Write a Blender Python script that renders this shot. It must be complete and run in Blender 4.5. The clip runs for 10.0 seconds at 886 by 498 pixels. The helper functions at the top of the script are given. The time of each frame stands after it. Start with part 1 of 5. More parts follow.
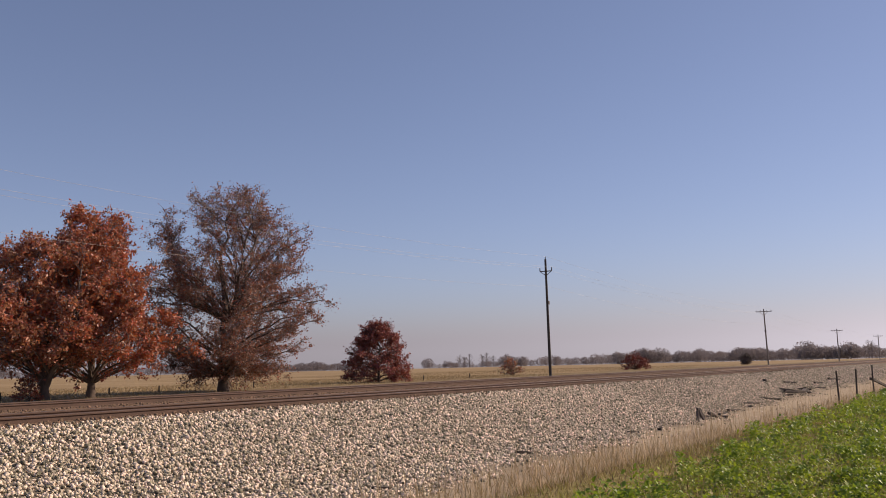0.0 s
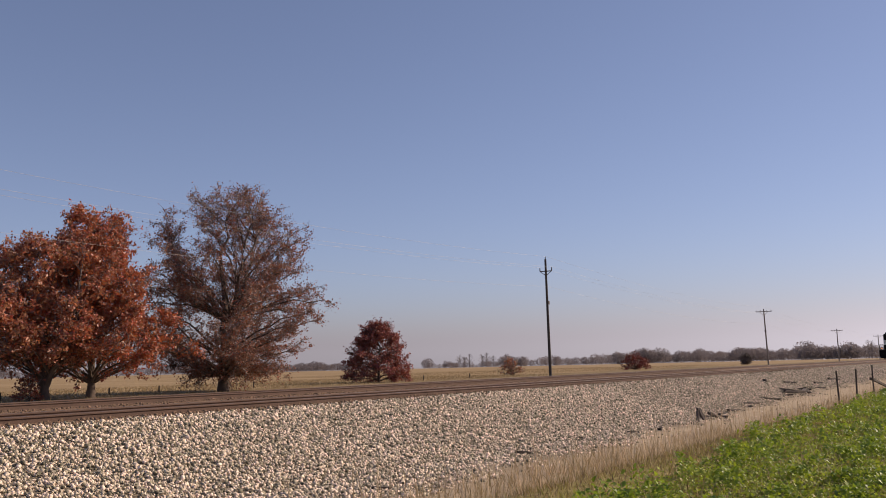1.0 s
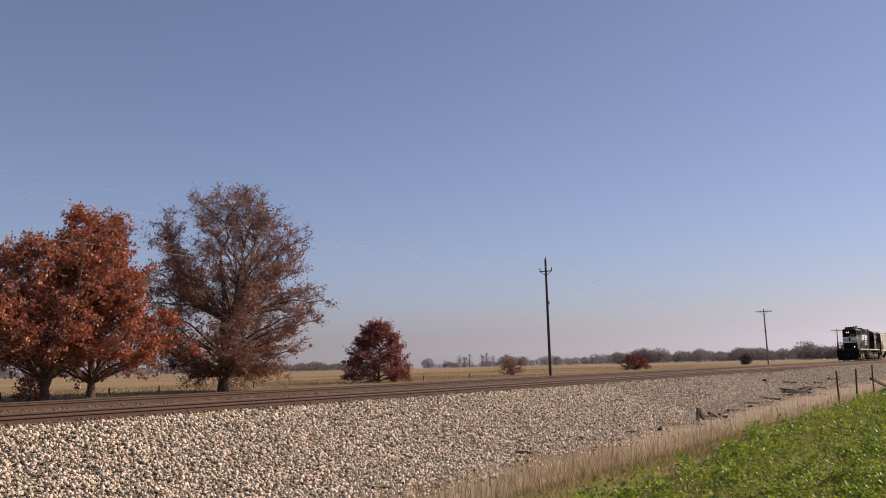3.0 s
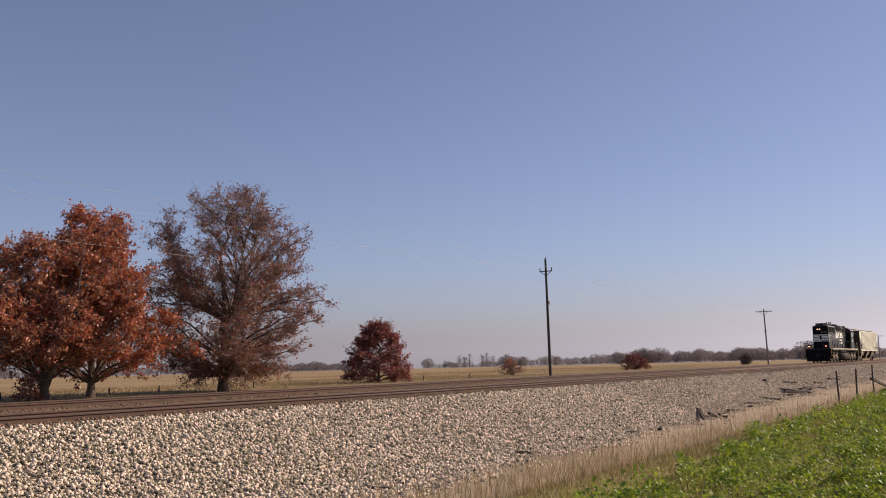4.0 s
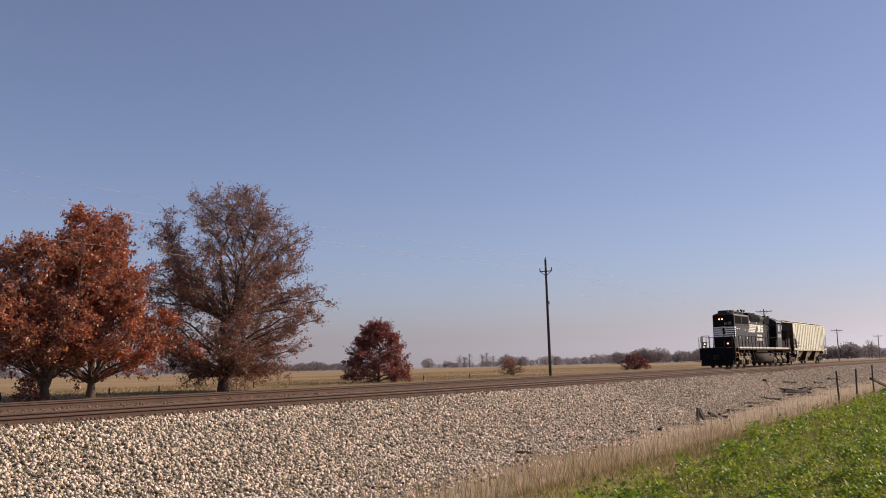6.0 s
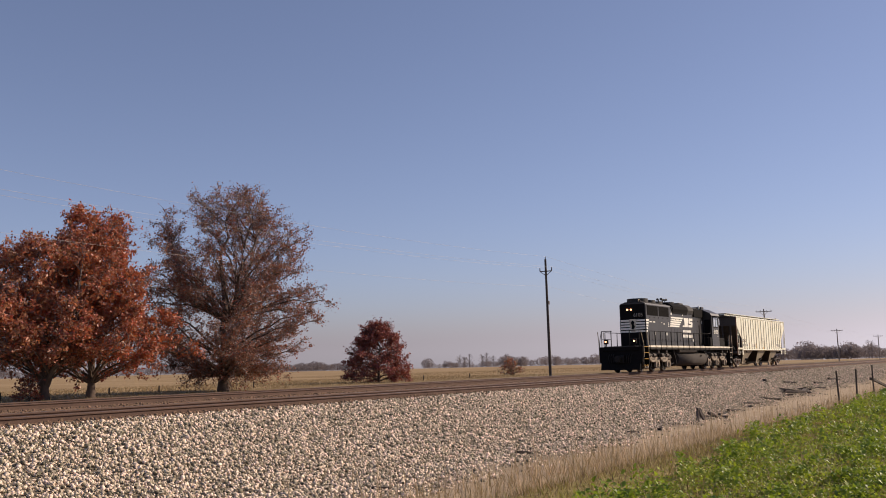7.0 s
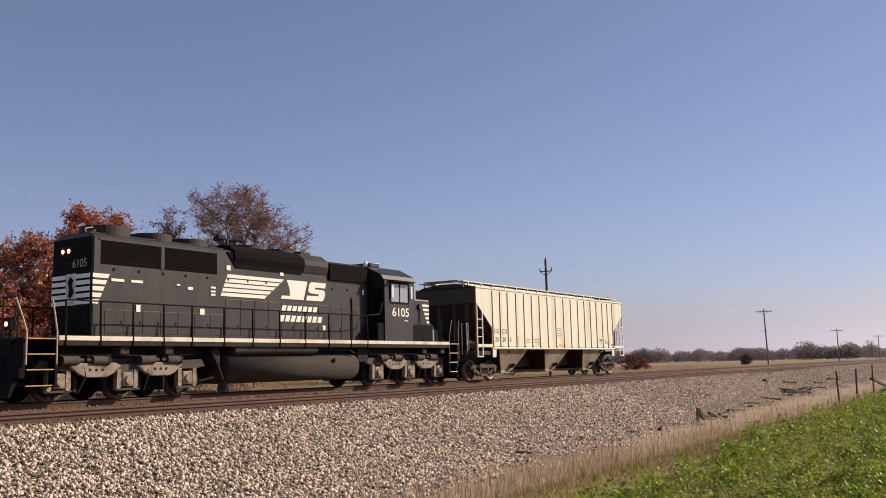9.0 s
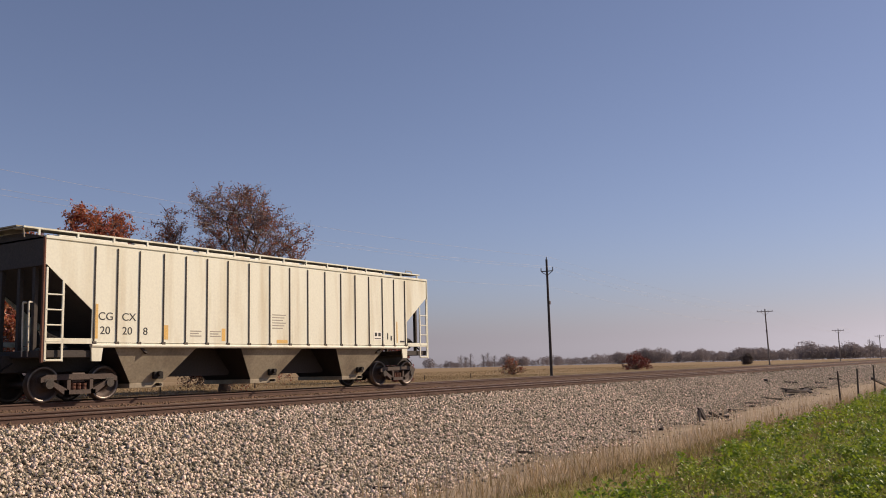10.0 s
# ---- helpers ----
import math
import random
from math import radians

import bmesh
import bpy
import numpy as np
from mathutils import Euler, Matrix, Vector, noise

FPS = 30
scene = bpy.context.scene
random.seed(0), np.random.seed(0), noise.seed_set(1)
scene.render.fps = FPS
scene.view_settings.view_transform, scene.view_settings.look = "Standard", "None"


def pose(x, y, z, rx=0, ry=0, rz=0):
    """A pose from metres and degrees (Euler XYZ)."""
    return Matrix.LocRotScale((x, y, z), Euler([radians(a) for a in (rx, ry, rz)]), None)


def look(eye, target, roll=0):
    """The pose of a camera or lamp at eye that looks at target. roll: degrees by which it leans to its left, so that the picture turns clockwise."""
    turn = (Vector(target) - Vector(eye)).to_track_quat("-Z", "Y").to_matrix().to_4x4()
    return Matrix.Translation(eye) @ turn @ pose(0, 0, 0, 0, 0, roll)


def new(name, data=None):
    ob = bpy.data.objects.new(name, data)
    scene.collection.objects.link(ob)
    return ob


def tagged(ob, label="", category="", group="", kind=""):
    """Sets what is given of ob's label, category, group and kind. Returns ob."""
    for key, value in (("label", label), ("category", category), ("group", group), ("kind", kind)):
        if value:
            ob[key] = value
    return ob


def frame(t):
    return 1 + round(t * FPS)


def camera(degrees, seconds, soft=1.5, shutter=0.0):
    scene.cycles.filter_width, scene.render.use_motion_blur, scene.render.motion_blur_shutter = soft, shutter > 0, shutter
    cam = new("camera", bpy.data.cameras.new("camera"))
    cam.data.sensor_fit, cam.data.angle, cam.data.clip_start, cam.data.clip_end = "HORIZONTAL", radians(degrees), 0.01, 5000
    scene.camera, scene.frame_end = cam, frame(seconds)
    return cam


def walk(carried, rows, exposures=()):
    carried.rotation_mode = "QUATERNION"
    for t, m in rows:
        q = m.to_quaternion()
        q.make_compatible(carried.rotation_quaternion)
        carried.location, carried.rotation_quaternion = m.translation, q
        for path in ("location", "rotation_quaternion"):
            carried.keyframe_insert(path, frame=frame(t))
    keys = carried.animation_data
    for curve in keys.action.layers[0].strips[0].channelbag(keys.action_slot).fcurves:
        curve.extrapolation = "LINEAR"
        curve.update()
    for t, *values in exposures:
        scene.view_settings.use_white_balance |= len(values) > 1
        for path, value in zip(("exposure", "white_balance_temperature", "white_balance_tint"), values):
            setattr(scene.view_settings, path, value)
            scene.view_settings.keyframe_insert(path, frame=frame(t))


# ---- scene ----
# ---- camera: a tripod beside the line, rail tops at z = 0, track along X ----
cam = camera(52.35, 10.0, soft=0.95)
EYE = Vector((0.0, -21.90, 0.70))
AZ, TILT, ROLL = 57.0, 7.367, -1.339


def aim(turn=0.0, lift=0.0):
    a, e = radians(AZ + turn), radians(TILT + lift)
    way = Vector((math.sin(a) * math.cos(e), math.cos(a) * math.cos(e), math.sin(e)))
    return look(EYE, EYE + way * 100, ROLL)


walk(cam, [(0.0, aim()), (9.6, aim()), (9.8, aim()), (10.0, aim(-0.07))], exposures=[(0.0, 0.0, 6700, 27.0), (8.0, 0.03, 6700, 27.0), (9.5, 0.04, 6700, 27.0), (10.0, -0.18, 6700, 27.0)])

# ---- world and sun ----
SUN_AZ, SUN_EL = 128.0, 31.0
world = bpy.data.worlds.new("sky")
scene.world = world
world.use_nodes = True
wn = world.node_tree.nodes
sky = wn.new("ShaderNodeTexSky")
sky.sky_type = "NISHITA"
sky.sun_disc = False
sky.sun_elevation, sky.sun_rotation = radians(SUN_EL), radians(SUN_AZ)
sky.air_density, sky.dust_density, sky.ozone_density = 0.75, 0.2, 3.6
wn["Background"].inputs["Strength"].default_value = 0.145
# sky colour graded by hand: contrast evened, saturation and warmth trimmed
sky_saturation = wn.new("ShaderNodeHueSaturation")
sky_saturation.inputs["Saturation"].default_value = 0.98
warm = wn.new("ShaderNodeMix")
warm.data_type, warm.blend_type = "RGBA", "MULTIPLY"
warm.inputs["Factor"].default_value, warm.inputs["B"].default_value = 1.0, (1.02, 1.0, 0.98, 1)
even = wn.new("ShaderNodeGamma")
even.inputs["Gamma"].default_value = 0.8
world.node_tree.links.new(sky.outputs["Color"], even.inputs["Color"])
world.node_tree.links.new(even.outputs["Color"], sky_saturation.inputs["Color"])
world.node_tree.links.new(sky_saturation.outputs["Color"], warm.inputs["A"])
# hazy low sky painted into the colour: where it pales towards the horizon it turns a dull pinkish grey
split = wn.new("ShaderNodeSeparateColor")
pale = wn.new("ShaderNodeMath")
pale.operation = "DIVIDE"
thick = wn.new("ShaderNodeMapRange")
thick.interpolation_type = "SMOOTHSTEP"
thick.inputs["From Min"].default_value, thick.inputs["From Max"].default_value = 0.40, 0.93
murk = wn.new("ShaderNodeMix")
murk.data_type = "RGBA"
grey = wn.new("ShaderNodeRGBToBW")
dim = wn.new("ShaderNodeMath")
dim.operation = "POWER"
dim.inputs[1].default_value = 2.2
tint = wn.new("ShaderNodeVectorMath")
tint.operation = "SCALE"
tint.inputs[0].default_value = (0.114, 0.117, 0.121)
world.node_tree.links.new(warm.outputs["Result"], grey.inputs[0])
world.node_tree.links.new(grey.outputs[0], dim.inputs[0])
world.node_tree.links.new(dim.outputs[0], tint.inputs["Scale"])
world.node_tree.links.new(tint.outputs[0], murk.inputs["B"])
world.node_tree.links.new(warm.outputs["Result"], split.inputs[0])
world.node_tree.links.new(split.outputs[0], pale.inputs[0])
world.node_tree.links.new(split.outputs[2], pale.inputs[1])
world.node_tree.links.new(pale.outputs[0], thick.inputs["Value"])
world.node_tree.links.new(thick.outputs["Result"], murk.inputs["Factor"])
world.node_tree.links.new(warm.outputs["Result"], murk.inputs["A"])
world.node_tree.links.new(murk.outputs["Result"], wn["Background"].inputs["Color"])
sun_data = bpy.data.lights.new("sun", "SUN")
sun_data.energy, sun_data.angle, sun_data.color = 4.8, radians(0.53), (1.0, 0.90, 0.66)
sun = new("sun", sun_data)
sa, se = radians(SUN_AZ), radians(SUN_EL)
sun.matrix_world = look((math.sin(sa) * math.cos(se) * 90, math.cos(sa) * math.cos(se) * 90, math.sin(se) * 90), (0, 0, 0))


# ---- materials ----
def material(name, base, rough=0.6, metal=0.0, vary=0.25, scale=3.0, fine=40.0, bump=0.15, dirt=None, dirt_amount=0.35, per_object=0.0, spec=0.5, stretch=None):
    """Two scales of noise over a base colour, a dirt colour in broad stains, and fine relief."""
    m = bpy.data.materials.new(name)
    m.use_nodes = True
    n, l = m.node_tree.nodes, m.node_tree.links
    b = n["Principled BSDF"]
    b.inputs["Roughness"].default_value, b.inputs["Metallic"].default_value = rough, metal
    b.inputs["Specular IOR Level"].default_value = spec
    co = n.new("ShaderNodeTexCoord")
    big, small = n.new("ShaderNodeTexNoise"), n.new("ShaderNodeTexNoise")
    big.inputs["Scale"].default_value, small.inputs["Scale"].default_value = scale, fine
    big.inputs["Detail"].default_value, small.inputs["Detail"].default_value = 5, 4
    if stretch:
        mp = n.new("ShaderNodeMapping")
        mp.inputs["Scale"].default_value = stretch
        l.new(co.outputs["Object"], mp.inputs["Vector"]), l.new(mp.outputs["Vector"], big.inputs["Vector"])
    else:
        l.new(co.outputs["Object"], big.inputs["Vector"])
    l.new(co.outputs["Object"], small.inputs["Vector"])
    ramp = n.new("ShaderNodeMapRange")
    ramp.inputs["From Min"].default_value, ramp.inputs["From Max"].default_value = 0.45, 0.75
    l.new(big.outputs["Fac"], ramp.inputs["Value"])
    mix = n.new("ShaderNodeMix")
    mix.data_type = "RGBA"
    mix.inputs["A"].default_value = (*base, 1)
    mix.inputs["B"].default_value = (*(dirt or [c * (1 - vary) for c in base]), 1)
    amount = n.new("ShaderNodeMath")
    amount.operation = "MULTIPLY"
    amount.inputs[1].default_value = dirt_amount if dirt else 1.0
    l.new(ramp.outputs["Result"], amount.inputs[0]), l.new(amount.outputs[0], mix.inputs["Factor"])
    hsv = n.new("ShaderNodeHueSaturation")
    val = n.new("ShaderNodeMapRange")
    val.inputs["From Min"].default_value, val.inputs["From Max"].default_value = 0.25, 0.75
    val.inputs["To Min"].default_value, val.inputs["To Max"].default_value = 1 - vary, 1 + vary
    l.new(small.outputs["Fac"], val.inputs["Value"])
    if per_object:
        info = n.new("ShaderNodeObjectInfo")
        geo = n.new("ShaderNodeNewGeometry")
        add = n.new("ShaderNodeMath")
        add.operation = "ADD"
        l.new(info.outputs["Random"], add.inputs[0]), l.new(geo.outputs["Random Per Island"], add.inputs[1])
        wrap = n.new("ShaderNodeMath")
        wrap.operation = "FRACT"
        l.new(add.outputs[0], wrap.inputs[0])
        r2 = n.new("ShaderNodeMapRange")
        r2.inputs["To Min"].default_value, r2.inputs["To Max"].default_value = 1 - per_object, 1 + per_object
        l.new(wrap.outputs[0], r2.inputs["Value"])
        mul = n.new("ShaderNodeMath")
        mul.operation = "MULTIPLY"
        l.new(val.outputs["Result"], mul.inputs[0]), l.new(r2.outputs["Result"], mul.inputs[1])
        l.new(mul.outputs[0], hsv.inputs["Value"])
        r3 = n.new("ShaderNodeMapRange")
        r3.inputs["To Min"].default_value, r3.inputs["To Max"].default_value = 0.5 + per_object * 0.04, 0.5 - per_object * 0.04
        l.new(wrap.outputs[0], r3.inputs["Value"]), l.new(r3.outputs["Result"], hsv.inputs["Hue"])
    else:
        l.new(val.outputs["Result"], hsv.inputs["Value"])
    l.new(mix.outputs["Result"], hsv.inputs["Color"]), l.new(hsv.outputs["Color"], b.inputs["Base Color"])
    if bump:
        bp = n.new("ShaderNodeBump")
        bp.inputs["Strength"].default_value, bp.inputs["Distance"].default_value = bump, 0.02
        l.new(small.outputs["Fac"], bp.inputs["Height"]), l.new(bp.outputs["Normal"], b.inputs["Normal"])
    return m


def leaf_material(name, base, through_color, per=0.45, rough=0.6, glow=0.35):
    """Leaf: a matt face with light passing through, each leaf a shade of its own."""
    m = material(name, base, rough, 0, 0.25, 2.0, 30, 0.0, per_object=per)
    n, l = m.node_tree.nodes, m.node_tree.links
    b, out = n["Principled BSDF"], n["Material Output"]
    tr = n.new("ShaderNodeBsdfTranslucent")
    tr.inputs["Color"].default_value = (*through_color, 1)
    mx = n.new("ShaderNodeMixShader")
    mx.inputs["Fac"].default_value = glow
    l.new(b.outputs[0], mx.inputs[1]), l.new(tr.outputs[0], mx.inputs[2]), l.new(mx.outputs[0], out.inputs["Surface"])
    return m


def ground_material():
    """Bands along the line: tan field, brown old ballast, pale new ballast, sand, weeds; edges broken by noise."""
    m = bpy.data.materials.new("ground")
    m.use_nodes = True
    n, l = m.node_tree.nodes, m.node_tree.links
    b = n["Principled BSDF"]
    b.inputs["Roughness"].default_value = 0.95
    b.inputs["Specular IOR Level"].default_value = 0.1
    geo = n.new("ShaderNodeNewGeometry")
    sep = n.new("ShaderNodeSeparateXYZ")
    l.new(geo.outputs["Position"], sep.inputs[0])

    def tex(scale, detail=6, rough=0.6):
        t = n.new("ShaderNodeTexNoise")
        t.inputs["Scale"].default_value, t.inputs["Detail"].default_value, t.inputs["Roughness"].default_value = scale, detail, rough
        l.new(geo.outputs["Position"], t.inputs["Vector"])
        return t.outputs["Fac"]

    def calc(op, a, c):
        q = n.new("ShaderNodeMath")
        q.operation = op
        for i, v in enumerate((a, c)):
            if isinstance(v, (int, float)):
                q.inputs[i].default_value = v
            else:
                l.new(v, q.inputs[i])
        return q.outputs[0]

    def shade(c1, c2, fac, lo=0.35, hi=0.65):
        r = n.new("ShaderNodeMapRange")
        r.inputs["From Min"].default_value, r.inputs["From Max"].default_value = lo, hi
        l.new(fac, r.inputs["Value"])
        q = n.new("ShaderNodeMix")
        q.data_type = "RGBA"
        for key, c in (("A", c1), ("B", c2)):
            if isinstance(c, tuple):
                q.inputs[key].default_value = (*c, 1)
            else:
                l.new(c, q.inputs[key])
        l.new(r.outputs["Result"], q.inputs["Factor"])
        return q.outputs["Result"]

    fine, mid, broad, huge = tex(28), tex(4), tex(0.7), tex(0.05)
    y = calc("ADD", sep.outputs["Y"], calc("MULTIPLY", calc("SUBTRACT", broad, 0.5), 1.6))
    toe = calc("SUBTRACT", y, calc("MINIMUM", calc("MAXIMUM", calc("MULTIPLY", calc("SUBTRACT", sep.outputs["X"], 10.0), 0.042), 0.0), 1.5))
    green = shade((0.12, 0.15, 0.03), (0.22, 0.23, 0.06), mid)
    dry = shade((0.30, 0.22, 0.13), (0.42, 0.33, 0.21), fine)
    sand = shade((0.34, 0.26, 0.175), (0.46, 0.36, 0.25), mid)
    # shade between the pale stones put in as dark ground under them
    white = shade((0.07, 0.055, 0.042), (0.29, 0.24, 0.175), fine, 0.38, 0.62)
    brown = shade((0.15, 0.093, 0.06), (0.26, 0.17, 0.11), fine)
    olive = shade((0.18, 0.13, 0.07), (0.30, 0.22, 0.12), mid)
    tan = shade((0.29, 0.20, 0.105), (0.37, 0.262, 0.145), huge, 0.4, 0.6)
    tan = shade(tan, (0.27, 0.185, 0.10), mid, 0.5, 0.75)
    gold = shade((0.22, 0.185, 0.05), (0.36, 0.29, 0.12), mid)
    c = shade(green, gold, y, -18.2, -17.6)
    c = shade(c, dry, y, -16.5, -15.8)
    c = shade(c, sand, y, -15.2, -14.5)
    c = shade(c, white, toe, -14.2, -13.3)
    c = shade(c, brown, sep.outputs["Y"], -8.42, -8.32)
    c = shade(c, olive, y, 2.6, 3.2)
    far = calc("ADD", sep.outputs["Y"], calc("MULTIPLY", calc("SUBTRACT", huge, 0.5), 40))
    c = shade(c, tan, far, 24, 30)
    l.new(c, b.inputs["Base Color"])
    bp = n.new("ShaderNodeBump")
    bp.inputs["Strength"].default_value, bp.inputs["Distance"].default_value = 0.6, 0.05
    l.new(fine, bp.inputs["Height"]), l.new(bp.outputs["Normal"], b.inputs["Normal"])
    return m


M_GROUND = ground_material()
M_BLACK = material("loco_black", (0.020, 0.018, 0.0175), 0.45, 0, 0.3, 1.6, 22, 0.05, stretch=(1, 1, 0.25), dirt=(0.052, 0.043, 0.036), dirt_amount=0.6)
# shade on the leading end put into a deeper black, also for fittings
M_FRONT = material("loco_black_and_shade", (0.0085, 0.0075, 0.0075), 0.9, 0, 0.25, 1.5, 20, 0.04, spec=0.2)
M_ROOF = material("sooty_roof", (0.024, 0.021, 0.019), 0.75, 0, 0.3, 1.2, 18, 0.1, dirt=(0.05, 0.04, 0.033))
M_GRILLE = material("dark_grille", (0.010, 0.009, 0.0085), 0.95, 0, 0.3, 2, 30, 0.2, spec=0.1)
M_LETTER = material("reflective_white", (0.95, 0.92, 0.80), 0.45, 0, 0.06, 2, 25, 0.0, dirt=(0.68, 0.62, 0.48), dirt_amount=0.3)
M_STRIPE = material("sill_white", (0.82, 0.76, 0.60), 0.55, 0, 0.12, 1.4, 20, 0.03, dirt=(0.35, 0.25, 0.16), dirt_amount=0.7)
M_YELLOW = material("step_yellow", (0.62, 0.33, 0.05), 0.55, 0, 0.15, 3, 25, 0.03, dirt=(0.3, 0.18, 0.06))
M_RAILING = material("railing_cream", (0.58, 0.46, 0.27), 0.5, 0, 0.15, 3, 30, 0.02, dirt=(0.3, 0.22, 0.14))
M_OLDRAIL = material("worn_brown_railing", (0.34, 0.22, 0.13), 0.6, 0, 0.2, 3, 30, 0.05, dirt=(0.14, 0.08, 0.05))
M_TRUCK = material("dusty_truck", (0.075, 0.062, 0.05), 0.85, 0, 0.35, 3.5, 24, 0.25, dirt=(0.04, 0.034, 0.03), dirt_amount=0.8)
M_DUST = material("pale_dusty_casting", (0.33, 0.27, 0.20), 0.9, 0, 0.3, 5, 24, 0.2, dirt=(0.07, 0.055, 0.045), dirt_amount=0.8)
M_GREASE = material("greasy_black", (0.018, 0.016, 0.014), 0.75, 0, 0.3, 4, 30, 0.2, dirt=(0.06, 0.046, 0.034), spec=0.25)
M_TANK = material("dusty_tank", (0.05, 0.043, 0.038), 0.9, 0, 0.2, 1.4, 20, 0.05, stretch=(0.3, 1, 1), spec=0.2, dirt=(0.10, 0.085, 0.07), dirt_amount=0.7)
M_WHEEL = material("wheel_steel", (0.085, 0.06, 0.048), 0.65, 0.3, 0.3, 4, 30, 0.1, dirt=(0.06, 0.04, 0.03))
M_TREAD = material("wheel_rim", (0.16, 0.13, 0.11), 0.4, 0.7, 0.15, 4, 30, 0.05)
M_CREAM = material("hopper_cream", (0.83, 0.82, 0.66), 0.55, 0, 0.06, 2.2, 16, 0.03, stretch=(1, 1, 0.12), dirt=(0.58, 0.49, 0.31), dirt_amount=0.7)
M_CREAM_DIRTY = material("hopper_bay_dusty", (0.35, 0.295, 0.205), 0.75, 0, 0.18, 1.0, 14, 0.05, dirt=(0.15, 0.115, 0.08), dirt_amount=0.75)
# shade line along each rib put into the rib's dark colour
M_RIB = material("shaded_rib", (0.10, 0.082, 0.062), 0.8, 0, 0.25, 2, 20, 0.05, dirt=(0.08, 0.06, 0.05))
M_RUST = material("rust_edge", (0.18, 0.075, 0.045), 0.85, 0, 0.3, 3, 30, 0.15, dirt=(0.07, 0.035, 0.025))
# shade of the ends and bay slopes put into one dark colour, with grime
M_ENDDARK = material("hopper_shade_grime", (0.06, 0.048, 0.04), 0.8, 0, 0.25, 1.2, 20, 0.08, dirt=(0.05, 0.04, 0.035), dirt_amount=0.8)
M_INK = material("stencil_black", (0.035, 0.033, 0.03), 0.6, 0, 0.2, 5, 40, 0.0)
M_FADED = material("stencil_faded", (0.40, 0.36, 0.29), 0.6, 0, 0.2, 5, 40, 0.0)
M_ORANGE = material("safety_yellow", (0.78, 0.47, 0.12), 0.5, 0, 0.15, 4, 30, 0.0, dirt=(0.6, 0.45, 0.25))
M_PANE = material("cab_glass", (0.30, 0.36, 0.42), 0.12, 0, 0.1, 2, 10, 0.0, spec=0.8)
M_SILVER = material("deflector_metal", (0.75, 0.76, 0.78), 0.35, 0.6, 0.08, 3, 20, 0.0)


def glow_material(name, color, power):
    m = bpy.data.materials.new(name)
    m.use_nodes = True
    b = m.node_tree.nodes["Principled BSDF"]
    b.inputs["Base Color"].default_value = (0.8, 0.7, 0.5, 1)
    b.inputs["Emission Color"].default_value, b.inputs["Emission Strength"].default_value = (*color, 1), power
    return m


M_LAMP = glow_material("lit_headlight", (1.0, 0.40, 0.17), 4.0)
M_STONE = material("pale_ballast", (0.59, 0.493, 0.37), 0.85, 0, 0.2, 6, 60, 0.2, per_object=0.8, spec=0.2)
M_OLDSTONE = material("brown_ballast", (0.18, 0.115, 0.075), 0.9, 0, 0.2, 6, 60, 0.2, per_object=0.3, spec=0.2)
M_TIE = material("weathered_tie", (0.12, 0.085, 0.062), 0.9, 0, 0.35, 4, 45, 0.5, dirt=(0.13, 0.10, 0.08), per_object=0.3)
M_RAIL = material("rusty_rail", (0.11, 0.062, 0.043), 0.8, 0.1, 0.25, 3, 40, 0.1)
M_RAILTOP = material("rail_head", (0.26, 0.24, 0.23), 0.35, 0.9, 0.1, 3, 40, 0.0)
M_BARK = material("oak_bark", (0.12, 0.086, 0.066), 0.95, 0, 0.35, 5, 40, 0.5)
M_TWIG = material("grey_twig", (0.23, 0.20, 0.19), 0.9, 0, 0.25, 5, 40, 0.2)
M_RUSTLEAF = leaf_material("rust_leaf", (0.44, 0.145, 0.075), (0.55, 0.15, 0.05), 0.55, rough=0.45, glow=0.42)
M_TAWNYLEAF = leaf_material("tawny_leaf", (0.50, 0.25, 0.15), (0.5, 0.2, 0.08), 0.5, rough=0.4, glow=0.35)
M_DARKLEAF = leaf_material("brown_red_leaf", (0.31, 0.11, 0.07), (0.38, 0.11, 0.05), 0.45, glow=0.42)
M_DULLLEAF = leaf_material("dull_brown_leaf", (0.29, 0.17, 0.12), (0.32, 0.17, 0.11), 0.5, glow=0.35)
M_DARKBUSH = leaf_material("dark_bush_leaf", (0.10, 0.075, 0.065), (0.1, 0.07, 0.06), 0.3, glow=0.2)
M_MAROON = leaf_material("maroon_leaf", (0.29, 0.095, 0.08), (0.26, 0.06, 0.05), 0.5, glow=0.3)
M_REDBUSH = leaf_material("red_bush_leaf", (0.22, 0.055, 0.033), (0.25, 0.05, 0.03), 0.4, glow=0.2)
M_TANLEAF = leaf_material("tan_leaf", (0.33, 0.21, 0.11), (0.3, 0.18, 0.08), 0.45, glow=0.2)
M_GREEN = leaf_material("clover_leaf", (0.25, 0.305, 0.04), (0.36, 0.45, 0.035), 0.55, rough=0.58, glow=0.38)
# darker green than the clover, given to leaves in the taller tufts
M_TUFT = leaf_material("darker_tuft_leaf", (0.165, 0.255, 0.03), (0.29, 0.40, 0.03), 0.5, rough=0.5, glow=0.35)
M_YELLOWGREEN = leaf_material("yellowed_grass", (0.31, 0.26, 0.075), (0.34, 0.3, 0.07), 0.4, glow=0.25)
M_DRY = leaf_material("dry_grass", (0.60, 0.45, 0.29), (0.5, 0.36, 0.2), 0.4, rough=0.8, glow=0.25)
M_STRAW = leaf_material("straw_grass", (0.37, 0.28, 0.145), (0.4, 0.28, 0.13), 0.4, rough=0.8, glow=0.25)
M_OLIVE = leaf_material("olive_grass", (0.28, 0.195, 0.105), (0.27, 0.18, 0.08), 0.4, rough=0.8, glow=0.2)
